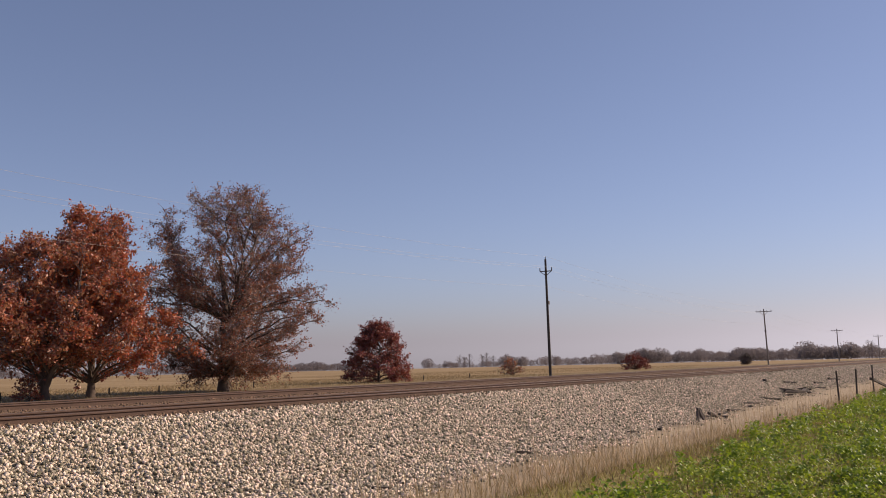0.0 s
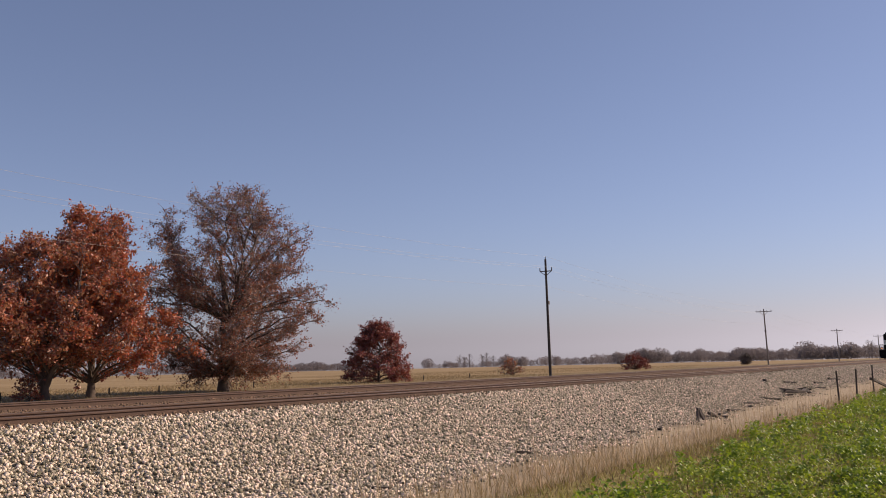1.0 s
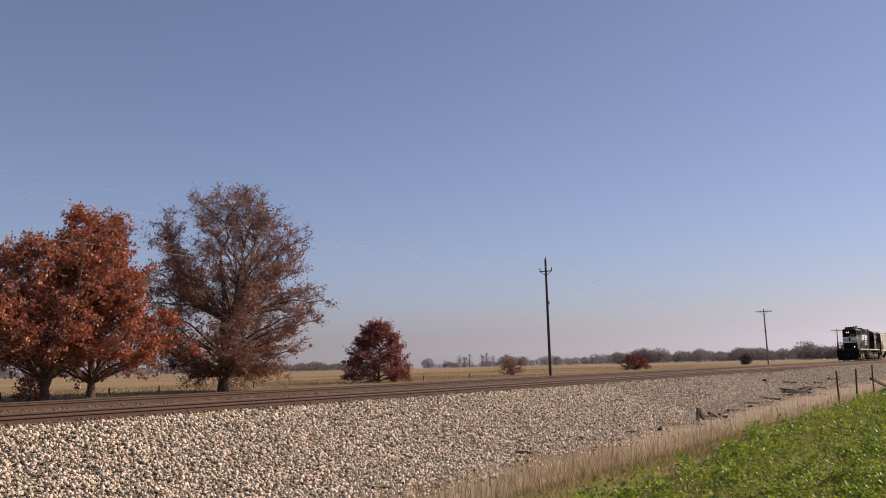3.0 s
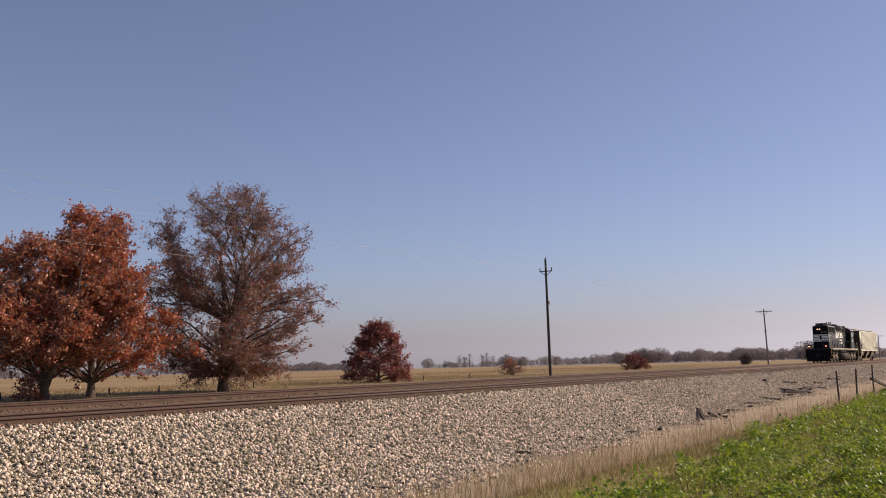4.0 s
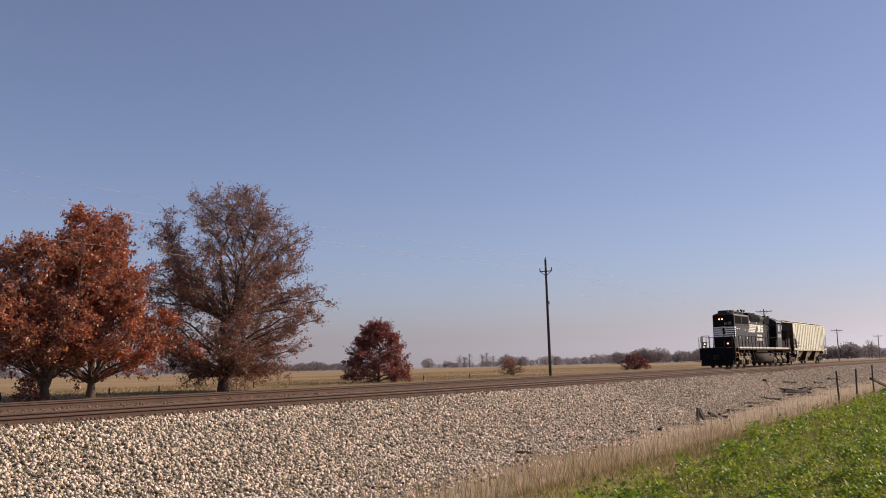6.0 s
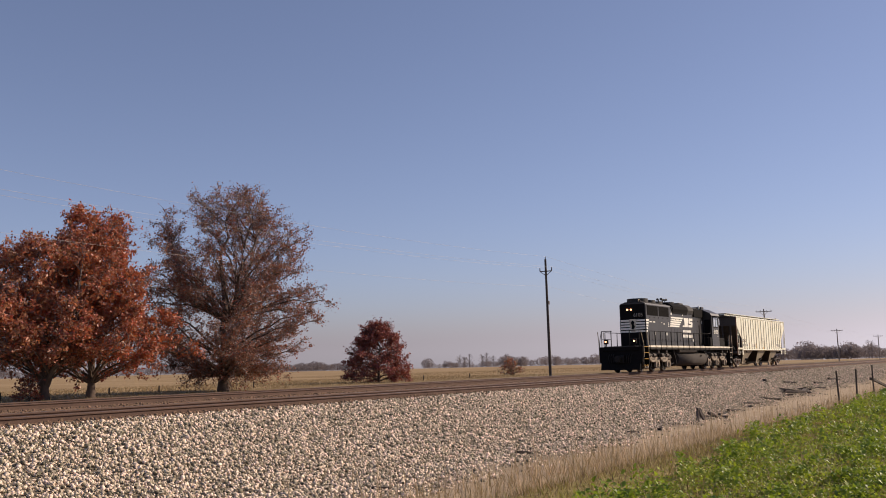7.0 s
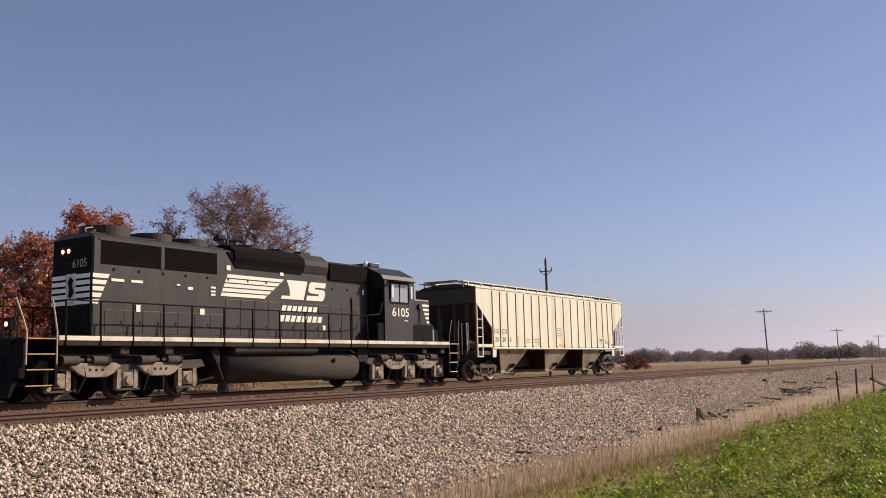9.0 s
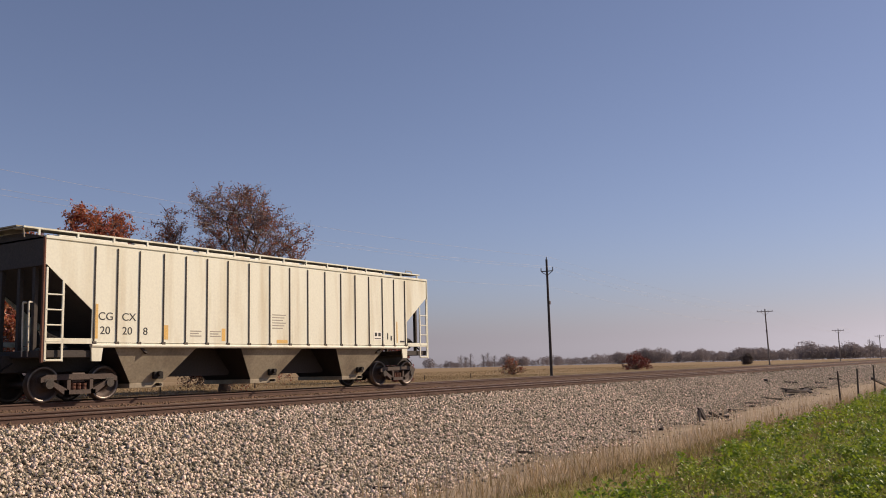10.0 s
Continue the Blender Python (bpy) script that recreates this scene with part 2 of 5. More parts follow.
# hazy paleness of distance put into the base colour
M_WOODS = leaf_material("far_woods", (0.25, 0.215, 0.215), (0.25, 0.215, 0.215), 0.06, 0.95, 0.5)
M_POLE = material("creosote_pole", (0.055, 0.043, 0.037), 0.85, 0, 0.3, 3, 30, 0.3, dirt=(0.14, 0.11, 0.09), dirt_amount=0.25)
M_POLE_GREY = material("weathered_pole", (0.20, 0.165, 0.14), 0.9, 0, 0.3, 3, 30, 0.3, dirt=(0.36, 0.31, 0.27), dirt_amount=0.6)
M_WIRE = material("bare_wire", (0.5, 0.47, 0.43), 0.6, 0.0, 0.1, 3, 30, 0.0)
M_INSULATOR = material("insulator", (0.12, 0.1, 0.1), 0.3, 0, 0.1, 8, 30, 0.0)
M_DEBRIS = material("rotten_board", (0.085, 0.066, 0.055), 0.95, 0, 0.35, 4, 40, 0.5)
M_SHED = material("shed_white", (0.8, 0.8, 0.78), 0.6, 0, 0.05, 2, 20, 0.0)
M_SHEDROOF = material("shed_roof", (0.3, 0.3, 0.31), 0.5, 0, 0.1, 2, 20, 0.0)


# ---- mesh helpers ----
def part(name, bm, mat, parent=None, label="", smooth=False):
    """Links a bmesh as one mesh object, under a thing or a part."""
    me = bpy.data.meshes.new(name)
    bm.to_mesh(me)
    bm.free()
    me.materials.append(mat)
    if smooth:
        for p in me.polygons:
            p.use_smooth = True
    ob = new(name, me)
    ob.parent = parent
    if label:
        tagged(ob, label)
    return ob


def thing(name, label, category, at=None, group=""):
    e = new(name)
    e.empty_display_size = 0.3
    if at is not None:
        e.matrix_world = at
    return tagged(e, label, category, group)


def soup(name, verts, faces, mat, parent=None, smooth=False):
    """One mesh from arrays."""
    me = bpy.data.meshes.new(name)
    me.from_pydata([tuple(v) for v in verts], [], [tuple(f) for f in faces])
    me.materials.append(mat)
    if smooth:
        me.polygons.foreach_set("use_smooth", [True] * len(me.polygons))
    ob = new(name, me)
    ob.parent = parent
    return ob


def box(bm, x0, x1, y0, y1, z0, z1, bevel=0.0):
    r = bmesh.ops.create_cube(bm, size=1)
    vs = r["verts"]
    bmesh.ops.scale(bm, verts=vs, vec=(x1 - x0, y1 - y0, z1 - z0))
    bmesh.ops.translate(bm, verts=vs, vec=((x0 + x1) / 2, (y0 + y1) / 2, (z0 + z1) / 2))
    if bevel:
        es = list({e for v in vs for e in v.link_edges})
        bmesh.ops.bevel(bm, geom=es, offset=bevel, segments=2, affect="EDGES", profile=0.6)
    return bm


def rod(bm, a, b, r, r2=None, seg=8):
    a, b = Vector(a), Vector(b)
    d = b - a
    m = Matrix.Translation((a + b) / 2) @ d.to_track_quat("Z", "Y").to_matrix().to_4x4()
    bmesh.ops.create_cone(bm, cap_ends=True, segments=seg, radius1=r, radius2=r if r2 is None else r2, depth=d.length, matrix=m)
    return bm


def pipe(bm, pts, r, seg=6):
    for a, b in zip(pts, pts[1:]):
        rod(bm, a, b, r, seg=seg)
    return bm


def extrude_profile(bm, prof, axis, a, b):
    """A closed outline in the plane across an axis, drawn out from a to b. For 'x' the outline is (y, z), for 'y' (x, z)."""
    def at(p, q):
        return (q, p[0], p[1]) if axis == "x" else (p[0], q, p[1])
    va, vb = [bm.verts.new(at(p, a)) for p in prof], [bm.verts.new(at(p, b)) for p in prof]
    n = len(prof)
    for i in range(n):
        bm.faces.new((va[i], va[(i + 1) % n], vb[(i + 1) % n], vb[i]))
    bm.faces.new(va[::-1]), bm.faces.new(vb)
    bmesh.ops.recalc_face_normals(bm, faces=bm.faces)
    return bm


# ---- ground ----
PROFILE = ((-4000, -1.0), (-40, -0.9), (-17.2, -0.86), (-16.4, -0.95), (-15.4, -1.14), (-13.8, -1.22), (-12.4, -1.12), (-8.4, -0.13),
           (-8.05, -0.11), (-4.9, -0.15), (-4.3, -0.22), (-2.2, -0.22), (-1.7, -0.15), (1.6, -0.16), (3.4, -0.5), (6, -0.55), (4000, -0.6))
PY, PZ = [p[0] for p in PROFILE], [p[1] for p in PROFILE]


def ground_z(x, y):
    z = float(np.interp(y, PY, PZ))
    if y > 3:
        z -= 0.0028 * max(0.0, math.hypot(x, y + 22) - 464) * min(1, (y - 3) / 10)
    return z


def build_ground():
    ys = sorted({*PY, *np.arange(-18, 4, 0.5), *np.arange(4, 40, 3), *np.geomspace(40, 4000, 24), *(-np.geomspace(20, 4000, 16))})
    xs = sorted({*np.arange(-30, 140, 2.0), *np.geomspace(140, 4500, 26), *(-np.geomspace(30, 4500, 14))})
    vs, fs = [], []
    for y in ys:
        for x in xs:
            near = -18.5 < y < -12 or 4 < y < 60
            w = 0.05 * noise.noise((x * 0.5, y * 0.5, 0)) if near else 0
            vs.append((x, y, ground_z(x, y) + w))
    k = len(xs)
    for j in range(len(ys) - 1):
        for i in range(k - 1):
            a = j * k + i
            fs.append((a, a + 1, a + k + 1, a + k))
    g = soup("ground", vs, fs, M_GROUND, smooth=True)
    return tagged(g, "open flat farmland with a low railway bank along it", "ground", kind="structure")


ground = build_ground()


# ---- the train: u runs along it from the leading truck's centre, y across, z over the rail tops ----
def slab(pts, y0, y1, bm=None):
    """A flat plate with the outline (u, z), between y0 and y1."""
    return extrude_profile(bm or bmesh.new(), pts, "y", y0, y1)


def both(bm):
    """Mirrors a bmesh to the train's other side."""
    g = bmesh.ops.duplicate(bm, geom=bm.verts[:] + bm.edges[:] + bm.faces[:])
    vs = [e for e in g["geom"] if isinstance(e, bmesh.types.BMVert)]
    fs = [e for e in g["geom"] if isinstance(e, bmesh.types.BMFace)]
    for v in vs:
        v.co.y = -v.co.y
    bmesh.ops.reverse_faces(bm, faces=fs)
    return bm


def lettering(name, text, size, m, mat, parent, label="", squeeze=1.0, bold=0.0):
    cu = bpy.data.curves.new(name, "FONT")
    cu.body, cu.size, cu.extrude, cu.align_x, cu.offset = text, size, 0.004, "LEFT", bold
    tmp = bpy.data.objects.new(name + "_curve", cu)
    me = bpy.data.meshes.new_from_object(tmp)
    bpy.data.objects.remove(tmp)
    me.materials.clear()
    me.materials.append(mat)
    me.transform(m @ Matrix.Diagonal((squeeze, 1, 1, 1)))
    ob = new(name, me)
    ob.parent = parent
    return tagged(ob, label) if label else ob


def wheel_mesh(r, disc, rim):
    """Two dished wheels on an axle, lying along y, with a bright tread, hub and rim."""
    bm = bmesh.new()
    prof = ((0.0, 1.0), (0.085, 1.0), (0.085, 0.87), (0.15, 0.87), (0.16, 0.79), (r * 0.55, 0.775), (r * 0.80, 0.785), (r * 0.83, 0.845), (r * 0.985, 0.85), (r, 0.84), (r + 0.005, 0.745), (r + 0.028, 0.735), (r + 0.02, 0.70), (r * 0.82, 0.70), (r * 0.78, 0.735), (0.2, 0.74), (0.09, 0.66), (0.09, 0.0))
    n = 28
    for side in (-1, 1):
        rings = []
        for pr, py in prof:
            rings.append([bm.verts.new((pr * math.cos(2 * math.pi * i / n), side * py, pr * math.sin(2 * math.pi * i / n))) for i in range(n)])
        for k in range(len(prof) - 1):
            for i in range(n):
                bm.faces.new((rings[k][i], rings[k][(i + 1) % n], rings[k + 1][(i + 1) % n], rings[k + 1][i]))
    bmesh.ops.remove_doubles(bm, verts=bm.verts, dist=0.0005)
    for side in (-1, 1):
        for i in range(3):
            a = 2 * math.pi * i / 3
            rod(bm, (0.055 * math.cos(a), side * 0.99, 0.055 * math.sin(a)), (0.055 * math.cos(a), side * 1.02, 0.055 * math.sin(a)), 0.014, seg=6)
    bmesh.ops.recalc_face_normals(bm, faces=bm.faces)
    for f in bm.faces:
        rr = [math.hypot(v.co.x, v.co.z) for v in f.verts]
        f.material_index = 1 if min(rr) > r * 0.82 else 0
        f.smooth = True
    me = bpy.data.meshes.new("wheelset")
    bm.to_mesh(me)
    bm.free()
    me.materials.append(disc), me.materials.append(rim)
    return me


def add_wheelsets(truck, spots, r, me):
    out = []
    for x in spots:
        w = new("wheelset", me)
        w.parent = truck
        w.location = (x, 0, r)
        out.append((w, x, r))
    return out


WHEELS = []


def loco_truck(loco, u, wheel_me):
    """Three-axle cast truck: side frames with winged plates between the axles, journal boxes, brake cylinders."""
    bm = bmesh.new()
    top = [(-2.75, 0.86), (-2.6, 1.06), (-1.2, 1.0), (-0.9, 0.93), (0.9, 0.93), (1.2, 1.0), (2.6, 1.06), (2.75, 0.86), (2.45, 0.80), (1.5, 0.78), (0.6, 0.72), (-0.6, 0.72), (-1.5, 0.78), (-2.45, 0.80)]
    slab(top, -1.20, -1.02, bm)
    box(bm, -2.7, -2.55, -1.02, 0, 0.82, 1.02, 0.02), box(bm, 2.55, 2.7, -1.02, 0, 0.82, 1.02, 0.02)
    box(bm, -0.6, 0.6, -1.0, 0, 0.75, 1.1, 0.03)
    truck = part("truck", both(bm), M_TRUCK, loco, "dusty cast steel three-axle truck")
    truck.location = (u, 0, 0)
    for s in (-1, 1):
        for x in (-1.04, 1.04):
            bm = bmesh.new()
            slab([(x - 0.78, 0.90), (x - 0.6, 0.98), (x + 0.6, 0.98), (x + 0.78, 0.90), (x + 0.5, 0.68), (x + 0.3, 0.60), (x - 0.3, 0.60), (x - 0.5, 0.68)], s * 1.20, s * 1.30, bm)
            bmesh.ops.bevel(bm, geom=bm.edges[:], offset=0.02, segments=1, affect="EDGES")
            plate = part("equalizer_plate", bm, M_DUST, truck)
            bm = bmesh.new()
            for dx in (-0.19, 0.0, 0.19):
                rod(bm, (x + dx, s * 1.29, 0.80), (x + dx, s * 1.312, 0.80), 0.036, seg=10)
            part("plate_hole", bm, M_GREASE, truck)
            bm = bmesh.new()
            for k in range(5):
                z = 0.99 + k * 0.035
                rod(bm, (x - 0.2, s * 1.2, z), (x - 0.2, s * 1.2, z + 0.022), 0.085, seg=10), rod(bm, (x + 0.18, s * 1.2, z), (x + 0.18, s * 1.2, z + 0.022), 0.085, seg=10)
            part("spring_pair", bm, M_GREASE, truck)
        for x in (-2.07, 0.0, 2.07):
            bm = bmesh.new()
            box(bm, x - 0.17, x + 0.17, s * 1.14 - 0.1, s * 1.14 + 0.1, 0.34, 0.72, 0.04)
            rod(bm, (x, s * 1.2, 0.51), (x, s * 1.31, 0.51), 0.13, 0.11, seg=14)
            for dx in (-0.27, 0.27):
                slab([(x + dx - 0.06, 0.80), (x + dx + 0.06, 0.80), (x + dx + 0.075, 0.36), (x + dx + 0.02, 0.27), (x + dx - 0.075, 0.3)], s * 1.06, s * 1.22, bm)
            part("journal_box", bm, M_DUST, truck)
        for x, d in ((-2.05, 1), (-0.72, -1), (0.35, 1), (1.7, -1)):
            bm = bmesh.new()
            rod(bm, (x, s * 1.29, 1.04), (x + 0.46 * d, s * 1.29, 1.05), 0.115, seg=14)
            rod(bm, (x + 0.46 * d, s * 1.29, 1.05), (x + 0.62 * d, s * 1.29, 1.05), 0.05, seg=8)
            rod(bm, (x - 0.03 * d, s * 1.29, 1.04), (x, s * 1.29, 1.04), 0.135, seg=14)
            part("brake_cylinder", bm, M_TRUCK, truck)
        bm = bmesh.new()
        pipe(bm, [(-2.6, s * 1.26, 1.18), (-0.5, s * 1.27, 1.19), (0.6, s * 1.27, 1.16), (2.5, s * 1.26, 1.2)], 0.018)
        pipe(bm, [(-1.45, s * 1.27, 1.1), (-1.35, s * 1.29, 0.62), (-1.55, s * 1.25, 0.2)], 0.022)
        pipe(bm, [(0.55, s * 1.27, 1.1), (0.62, s * 1.29, 0.62), (0.5, s * 1.25, 0.2)], 0.022)
        part("brake_pipe", bm, M_GREASE, truck)
        for x in (-2.62, -1.45, -0.55, 0.55, 1.45, 2.62):
            bm = bmesh.new()
            slab([(x - 0.05, 0.25), (x + 0.06, 0.22), (x + 0.08, 0.55), (x, 0.75), (x - 0.07, 0.6)], s * 0.80, s * 0.98, bm)
            part("brake_shoe", bm, M_GREASE, truck)
    for x in (-1.55, 0.5, 1.55):
        part("traction_motor", box(bmesh.new(), x - 0.42, x + 0.42, -0.6, 0.6, 0.2, 0.86, 0.08), M_GREASE, truck)
    for s in (-1, 1):
        for x in (-2.07, 0.0, 2.07):
            bm = bmesh.new()
            slab([(x - 0.4, 0.30), (x + 0.4, 0.30), (x + 0.36, 0.24), (x - 0.36, 0.24)], s * 1.05, s * 1.2, bm)
            part("pedestal_tie", bm, M_TRUCK, truck)
    WHEELS.extend(add_wheelsets(truck, (-2.07, 0, 2.07), 0.508, wheel_me))
    return truck


def end_steps(loco, u0, u1, outer, edge=M_YELLOW, rail=M_RAILING):
    """Side step wells at one end: risers, four lit treads, and two bent grab rails a side. outer: the end that faces out, -1 or 1."""
    for s in (-1, 1):
        bm = bmesh.new()
        ub, ua = (u1, u0) if outer < 0 else (u0, u1)
        box(bm, ub - 0.03, ub + 0.03, min(s * 0.9, s * 1.5), max(s * 0.9, s * 1.5), 0.4, 1.6)
        box(bm, u0, u1, min(s * 0.88, s * 0.93), max(s * 0.88, s * 0.93), 0.4, 1.6)
        well = part("step_well", bm, M_FRONT, loco)
        for z in (0.45, 0.84, 1.22, 1.60):
            bm = bmesh.new()
            d = (1.6 - z) * 0.06
            box(bm, u0 + 0.04, u1 - 0.04, min(s * 0.95, s * (1.50 - d)), max(s * 0.95, s * (1.50 - d)), z - 0.025, z, 0.006)
            part("step_tread", bm, M_GREASE, well)
            bm = bmesh.new()
            box(bm, u0 + 0.04, u1 - 0.04, s * (1.515 - d) - 0.014, s * (1.515 - d) + 0.014, z - 0.026, z + 0.002, 0.004)
            part("step_edge", bm, edge, well, "worn painted step edge")
        for uu in (u0, u1):
            lean = -0.28 if uu == u0 else -0.12
            bm = bmesh.new()
            pipe(bm, [(uu + lean * (1 if outer < 0 else -1), s * 1.45, 2.58), (uu + lean * 0.35 * (1 if outer < 0 else -1), s * 1.47, 2.1), (uu, s * 1.5, 1.75), (uu, s * 1.5, 0.95)], 0.022, 8)
            part("grab_rail", bm, rail, loco, "painted grab rail")


def end_platform(loco, u, outer):
    """Draught gear, end plate, plough, end railing and hoses at one end of the locomotive."""
    o = outer
    a = lambda *us: (min(us), max(us))
    bm = bmesh.new()
    x0, x1 = a(u, u - o * 0.18)
    box(bm, x0, x1, -1.44, 1.44, 0.62, 1.62, 0.05)
    x0, x1 = a(u + o * 0.06, u)
    box(bm, x0, x1, -1.2, 1.2, 1.36, 1.6, 0.03)
    part("end_plate", bm, M_FRONT, loco)
    bm = bmesh.new()
    extrude_profile(bm, [(u - o * 0.12, 0.9), (u, 0.9), (u + o * 0.06, 0.55), (u + o * 0.17, 0.17), (u + o * 0.12, 0.16), (u - o * 0.05, 0.5)], "y", -1.3, 1.3)
    part("plough", bm, M_FRONT, loco)
    bm = bmesh.new()
    x0, x1 = a(u, u + o * 0.5)
    box(bm, x0, x1, -0.12, 0.12, 0.72, 0.95, 0.03)
    x0, x1 = a(u + o * 0.45, u + o * 0.75)
    box(bm, x0, x1, -0.17, 0.14, 0.66, 1.0, 0.05)
    x0, x1 = a(u, u + o * 0.2)
    box(bm, x0, x1, -0.28, 0.28, 0.6, 1.06, 0.03)
    part("coupler", bm, M_GREASE, loco)
    for s in (-1, 1):
        bm = pipe(bmesh.new(), [(u + o * 0.12, s * 1.34, 1.55), (u + o * 0.1, s * 1.34, 1.95), (u - o * 0.05, s * 1.26, 2.62), (u - o * 0.05, s * 0.55, 2.62)], 0.022)
        rail = part("end_railing", bm, M_GREASE, loco)
        for y in (0.62, 1.26):
            part("railing_post", rod(bmesh.new(), (u - o * 0.05, s * y, 1.6), (u - o * 0.05, s * y, 2.62), 0.024), M_GREASE, rail)
        part("mid_rail", rod(bmesh.new(), (u - o * 0.05, s * 1.26, 2.1), (u - o * 0.05, s * 0.62, 2.1), 0.016), M_GREASE, rail)
    for y in (-0.75, -0.6, -0.45, 0.45, 0.6, 0.75):
        bm = bmesh.new()
        pipe(bm, [(u, y, 1.15), (u + o * 0.16, y, 1.02), (u + o * 0.2, y * 0.97, 0.8), (u + o * 0.15, y * 0.92, 0.6)], 0.024)
        part("air_hose", bm, M_GREASE, loco)


def white_plate(loco, name, pts, y, mat=None, label="", t=0.012):
    return part(name, slab(pts, y - t, y), mat or M_LETTER, loco, label)


def build_loco():
    loco = thing("locomotive", "black six-axle diesel locomotive with white stripes and lit lamps", "locomotive")
    wheel_me = wheel_mesh(0.508, M_GREASE, M_WHEEL)
    # underframe and walkway
    bm = box(bmesh.new(), -3.25, 16.52, -0.9, 0.9, 1.10, 1.60, 0.02)
    part("underframe", bm, M_GREASE, loco)
    bm = bmesh.new()
    box(bm, -2.32, 15.7, -1.5, 1.5, 1.56, 1.655, 0.01)
    box(bm, -3.25, -2.32, -0.9, 0.9, 1.601, 1.655), box(bm, 15.7, 16.5, -0.9, 0.9, 1.601, 1.655)
    part("walkway", bm, M_BLACK, loco)
    for s in (-1, 1):
        part("sill_edge", box(bmesh.new(), -2.32, 15.7, s * 1.5 - 0.02, s * 1.5 + 0.02, 1.42, 1.545, 0.005), M_GREASE, loco)
        part("sill_stripe", box(bmesh.new(), -2.30, 15.69, s * 1.515 - 0.02, s * 1.515 + 0.02, 1.55, 1.668, 0.006), M_STRIPE, loco, "white painted walkway edge")
    end_platform(loco, -3.3, -1), end_platform(loco, 16.55, 1)
    end_steps(loco, -3.16, -2.34, -1), end_steps(loco, 15.74, 16.46, 1, M_STRIPE, M_OLDRAIL)
    # long hood
    bm = bmesh.new()
    extrude_profile(bm, [(-0.9, 1.66), (0.9, 1.66), (0.9, 4.36), (0.82, 4.46), (0.6, 4.52), (-0.6, 4.52), (-0.82, 4.46), (-0.9, 4.36)], "x", -0.95, 10.98)
    bmesh.ops.bevel(bm, geom=[e for e in bm.edges if abs(e.verts[0].co.x - e.verts[1].co.x) < 1e-4 and e.verts[0].co.x < 0], offset=0.04, segments=3, affect="EDGES")
    hood = part("long_hood", bm, M_BLACK, loco, "black long hood with door rows")
    front = box(bmesh.new(), -0.975, -0.951, -0.84, 0.84, 1.7, 4.40, 0.008)
    part("hood_end_panel", front, M_FRONT, loco)
    part("hood_roof", box(bmesh.new(), -0.85, 10.9, -0.58, 0.58, 4.522, 4.56, 0.015), M_ROOF, loco)
    for s in (-1, 1):
        y = s * 0.9
        # radiator grilles with louvres
        for u0, u1 in ((-0.70, 1.30), (1.44, 3.46)):
            bm = bmesh.new()
            box(bm, u0, u1, y - 0.012, y + 0.012, 3.66, 4.30)
            for k in range(15):
                z = 3.68 + k * 0.042
                box(bm, u0 + 0.02, u1 - 0.02, y - 0.022, y + 0.022, z, z + 0.016)
            part("radiator_grille", bm, M_GRILLE, hood, "dark louvred radiator grille")
        part("grille_frame", box(bmesh.new(), -0.78, 3.54, y - 0.018, y + 0.018, 4.31, 4.36), M_BLACK, hood)
        part("grille_post", box(bmesh.new(), 1.31, 1.43, y - 0.02, y + 0.02, 3.64, 4.31), M_BLACK, hood)
        # flared brake-resistor housing with a dark intake under the flare
        bm = bmesh.new()
        pr = [(s * 0.6, 4.5), (s * 0.89, 4.02), (s * 0.92, 4.0), (s * 1.0, 4.26), (s * 0.96, 4.46), (s * 0.66, 4.68), (s * 0.2, 4.71), (s * 0.0, 4.5)]
        extrude_profile(bm, pr, "x", 4.15, 8.62)
        part("brake_housing", bm, M_GRILLE, hood, "dark flared brake housing")
        bm = bmesh.new()
        extrude_profile(bm, [(a * 1.004, c + 0.004) for a, c in pr], "x", 7.4, 8.64)
        part("housing_end", bm, M_ROOF, hood)
        bm = bmesh.new()
        slab([(3.86, 4.40), (7.3, 4.40), (7.3, 3.93), (4.25, 3.93)], y - 0.03 * s, y + 0.035 * s, bm)
        part("brake_intake", bm, M_GRILLE, hood, "dark sloping intake screen")
        bm = box(bmesh.new(), 8.74, 10.86, min(y, y + s * 0.08), max(y, y + s * 0.08), 3.84, 4.44, 0.02)
        part("inertial_intake", bm, M_GRILLE, hood, "dark boxed intake screen")
        # doors along the hood
        for k in range(18):
            u0 = -0.55 + k * 0.625
            h1 = 2.92 if u0 > 3.4 else 2.42
            bm = box(bmesh.new(), u0 + 0.012, u0 + 0.613, y - 0.010, y + 0.010, 1.78, h1, 0.004)
            door = part("hood_door", bm, M_BLACK, hood)
            bm = box(bmesh.new(), u0 + 0.53, u0 + 0.57, y - 0.028, y + 0.028, 2.05, 2.13, 0.006)
            part("latch", bm, M_GREASE, door)
        for k in range(13):
            u0 = -0.3 + k * 0.84
            if 6.1 < u0 < 8.8:
                continue
            part("roof_latch", box(bmesh.new(), u0, u0 + 0.05, y - 0.03, y + 0.03, 3.50, 3.57, 0.008), M_GREASE, hood)
        bm = pipe(bmesh.new(), [(10.04, y + s * 0.03, 1.75), (10.04, y + s * 0.03, 3.25)], 0.025)
        part("drain_pipe", bm, M_GREASE, hood)
    # roof: fans, stacks, horn, antenna
    for u, r, z in ((0.05, 0.70, 4.80), (1.66, 0.63, 4.76), (3.05, 0.62, 4.74), (5.55, 0.60, 4.80), (7.05, 0.60, 4.80)):
        bm = bmesh.new()
        rod(bm, (u, 0, 4.5), (u, 0, z), r, r * 0.97, 32)
        fan = part("roof_fan", bm, M_ROOF, loco)
        bm = bmesh.new()
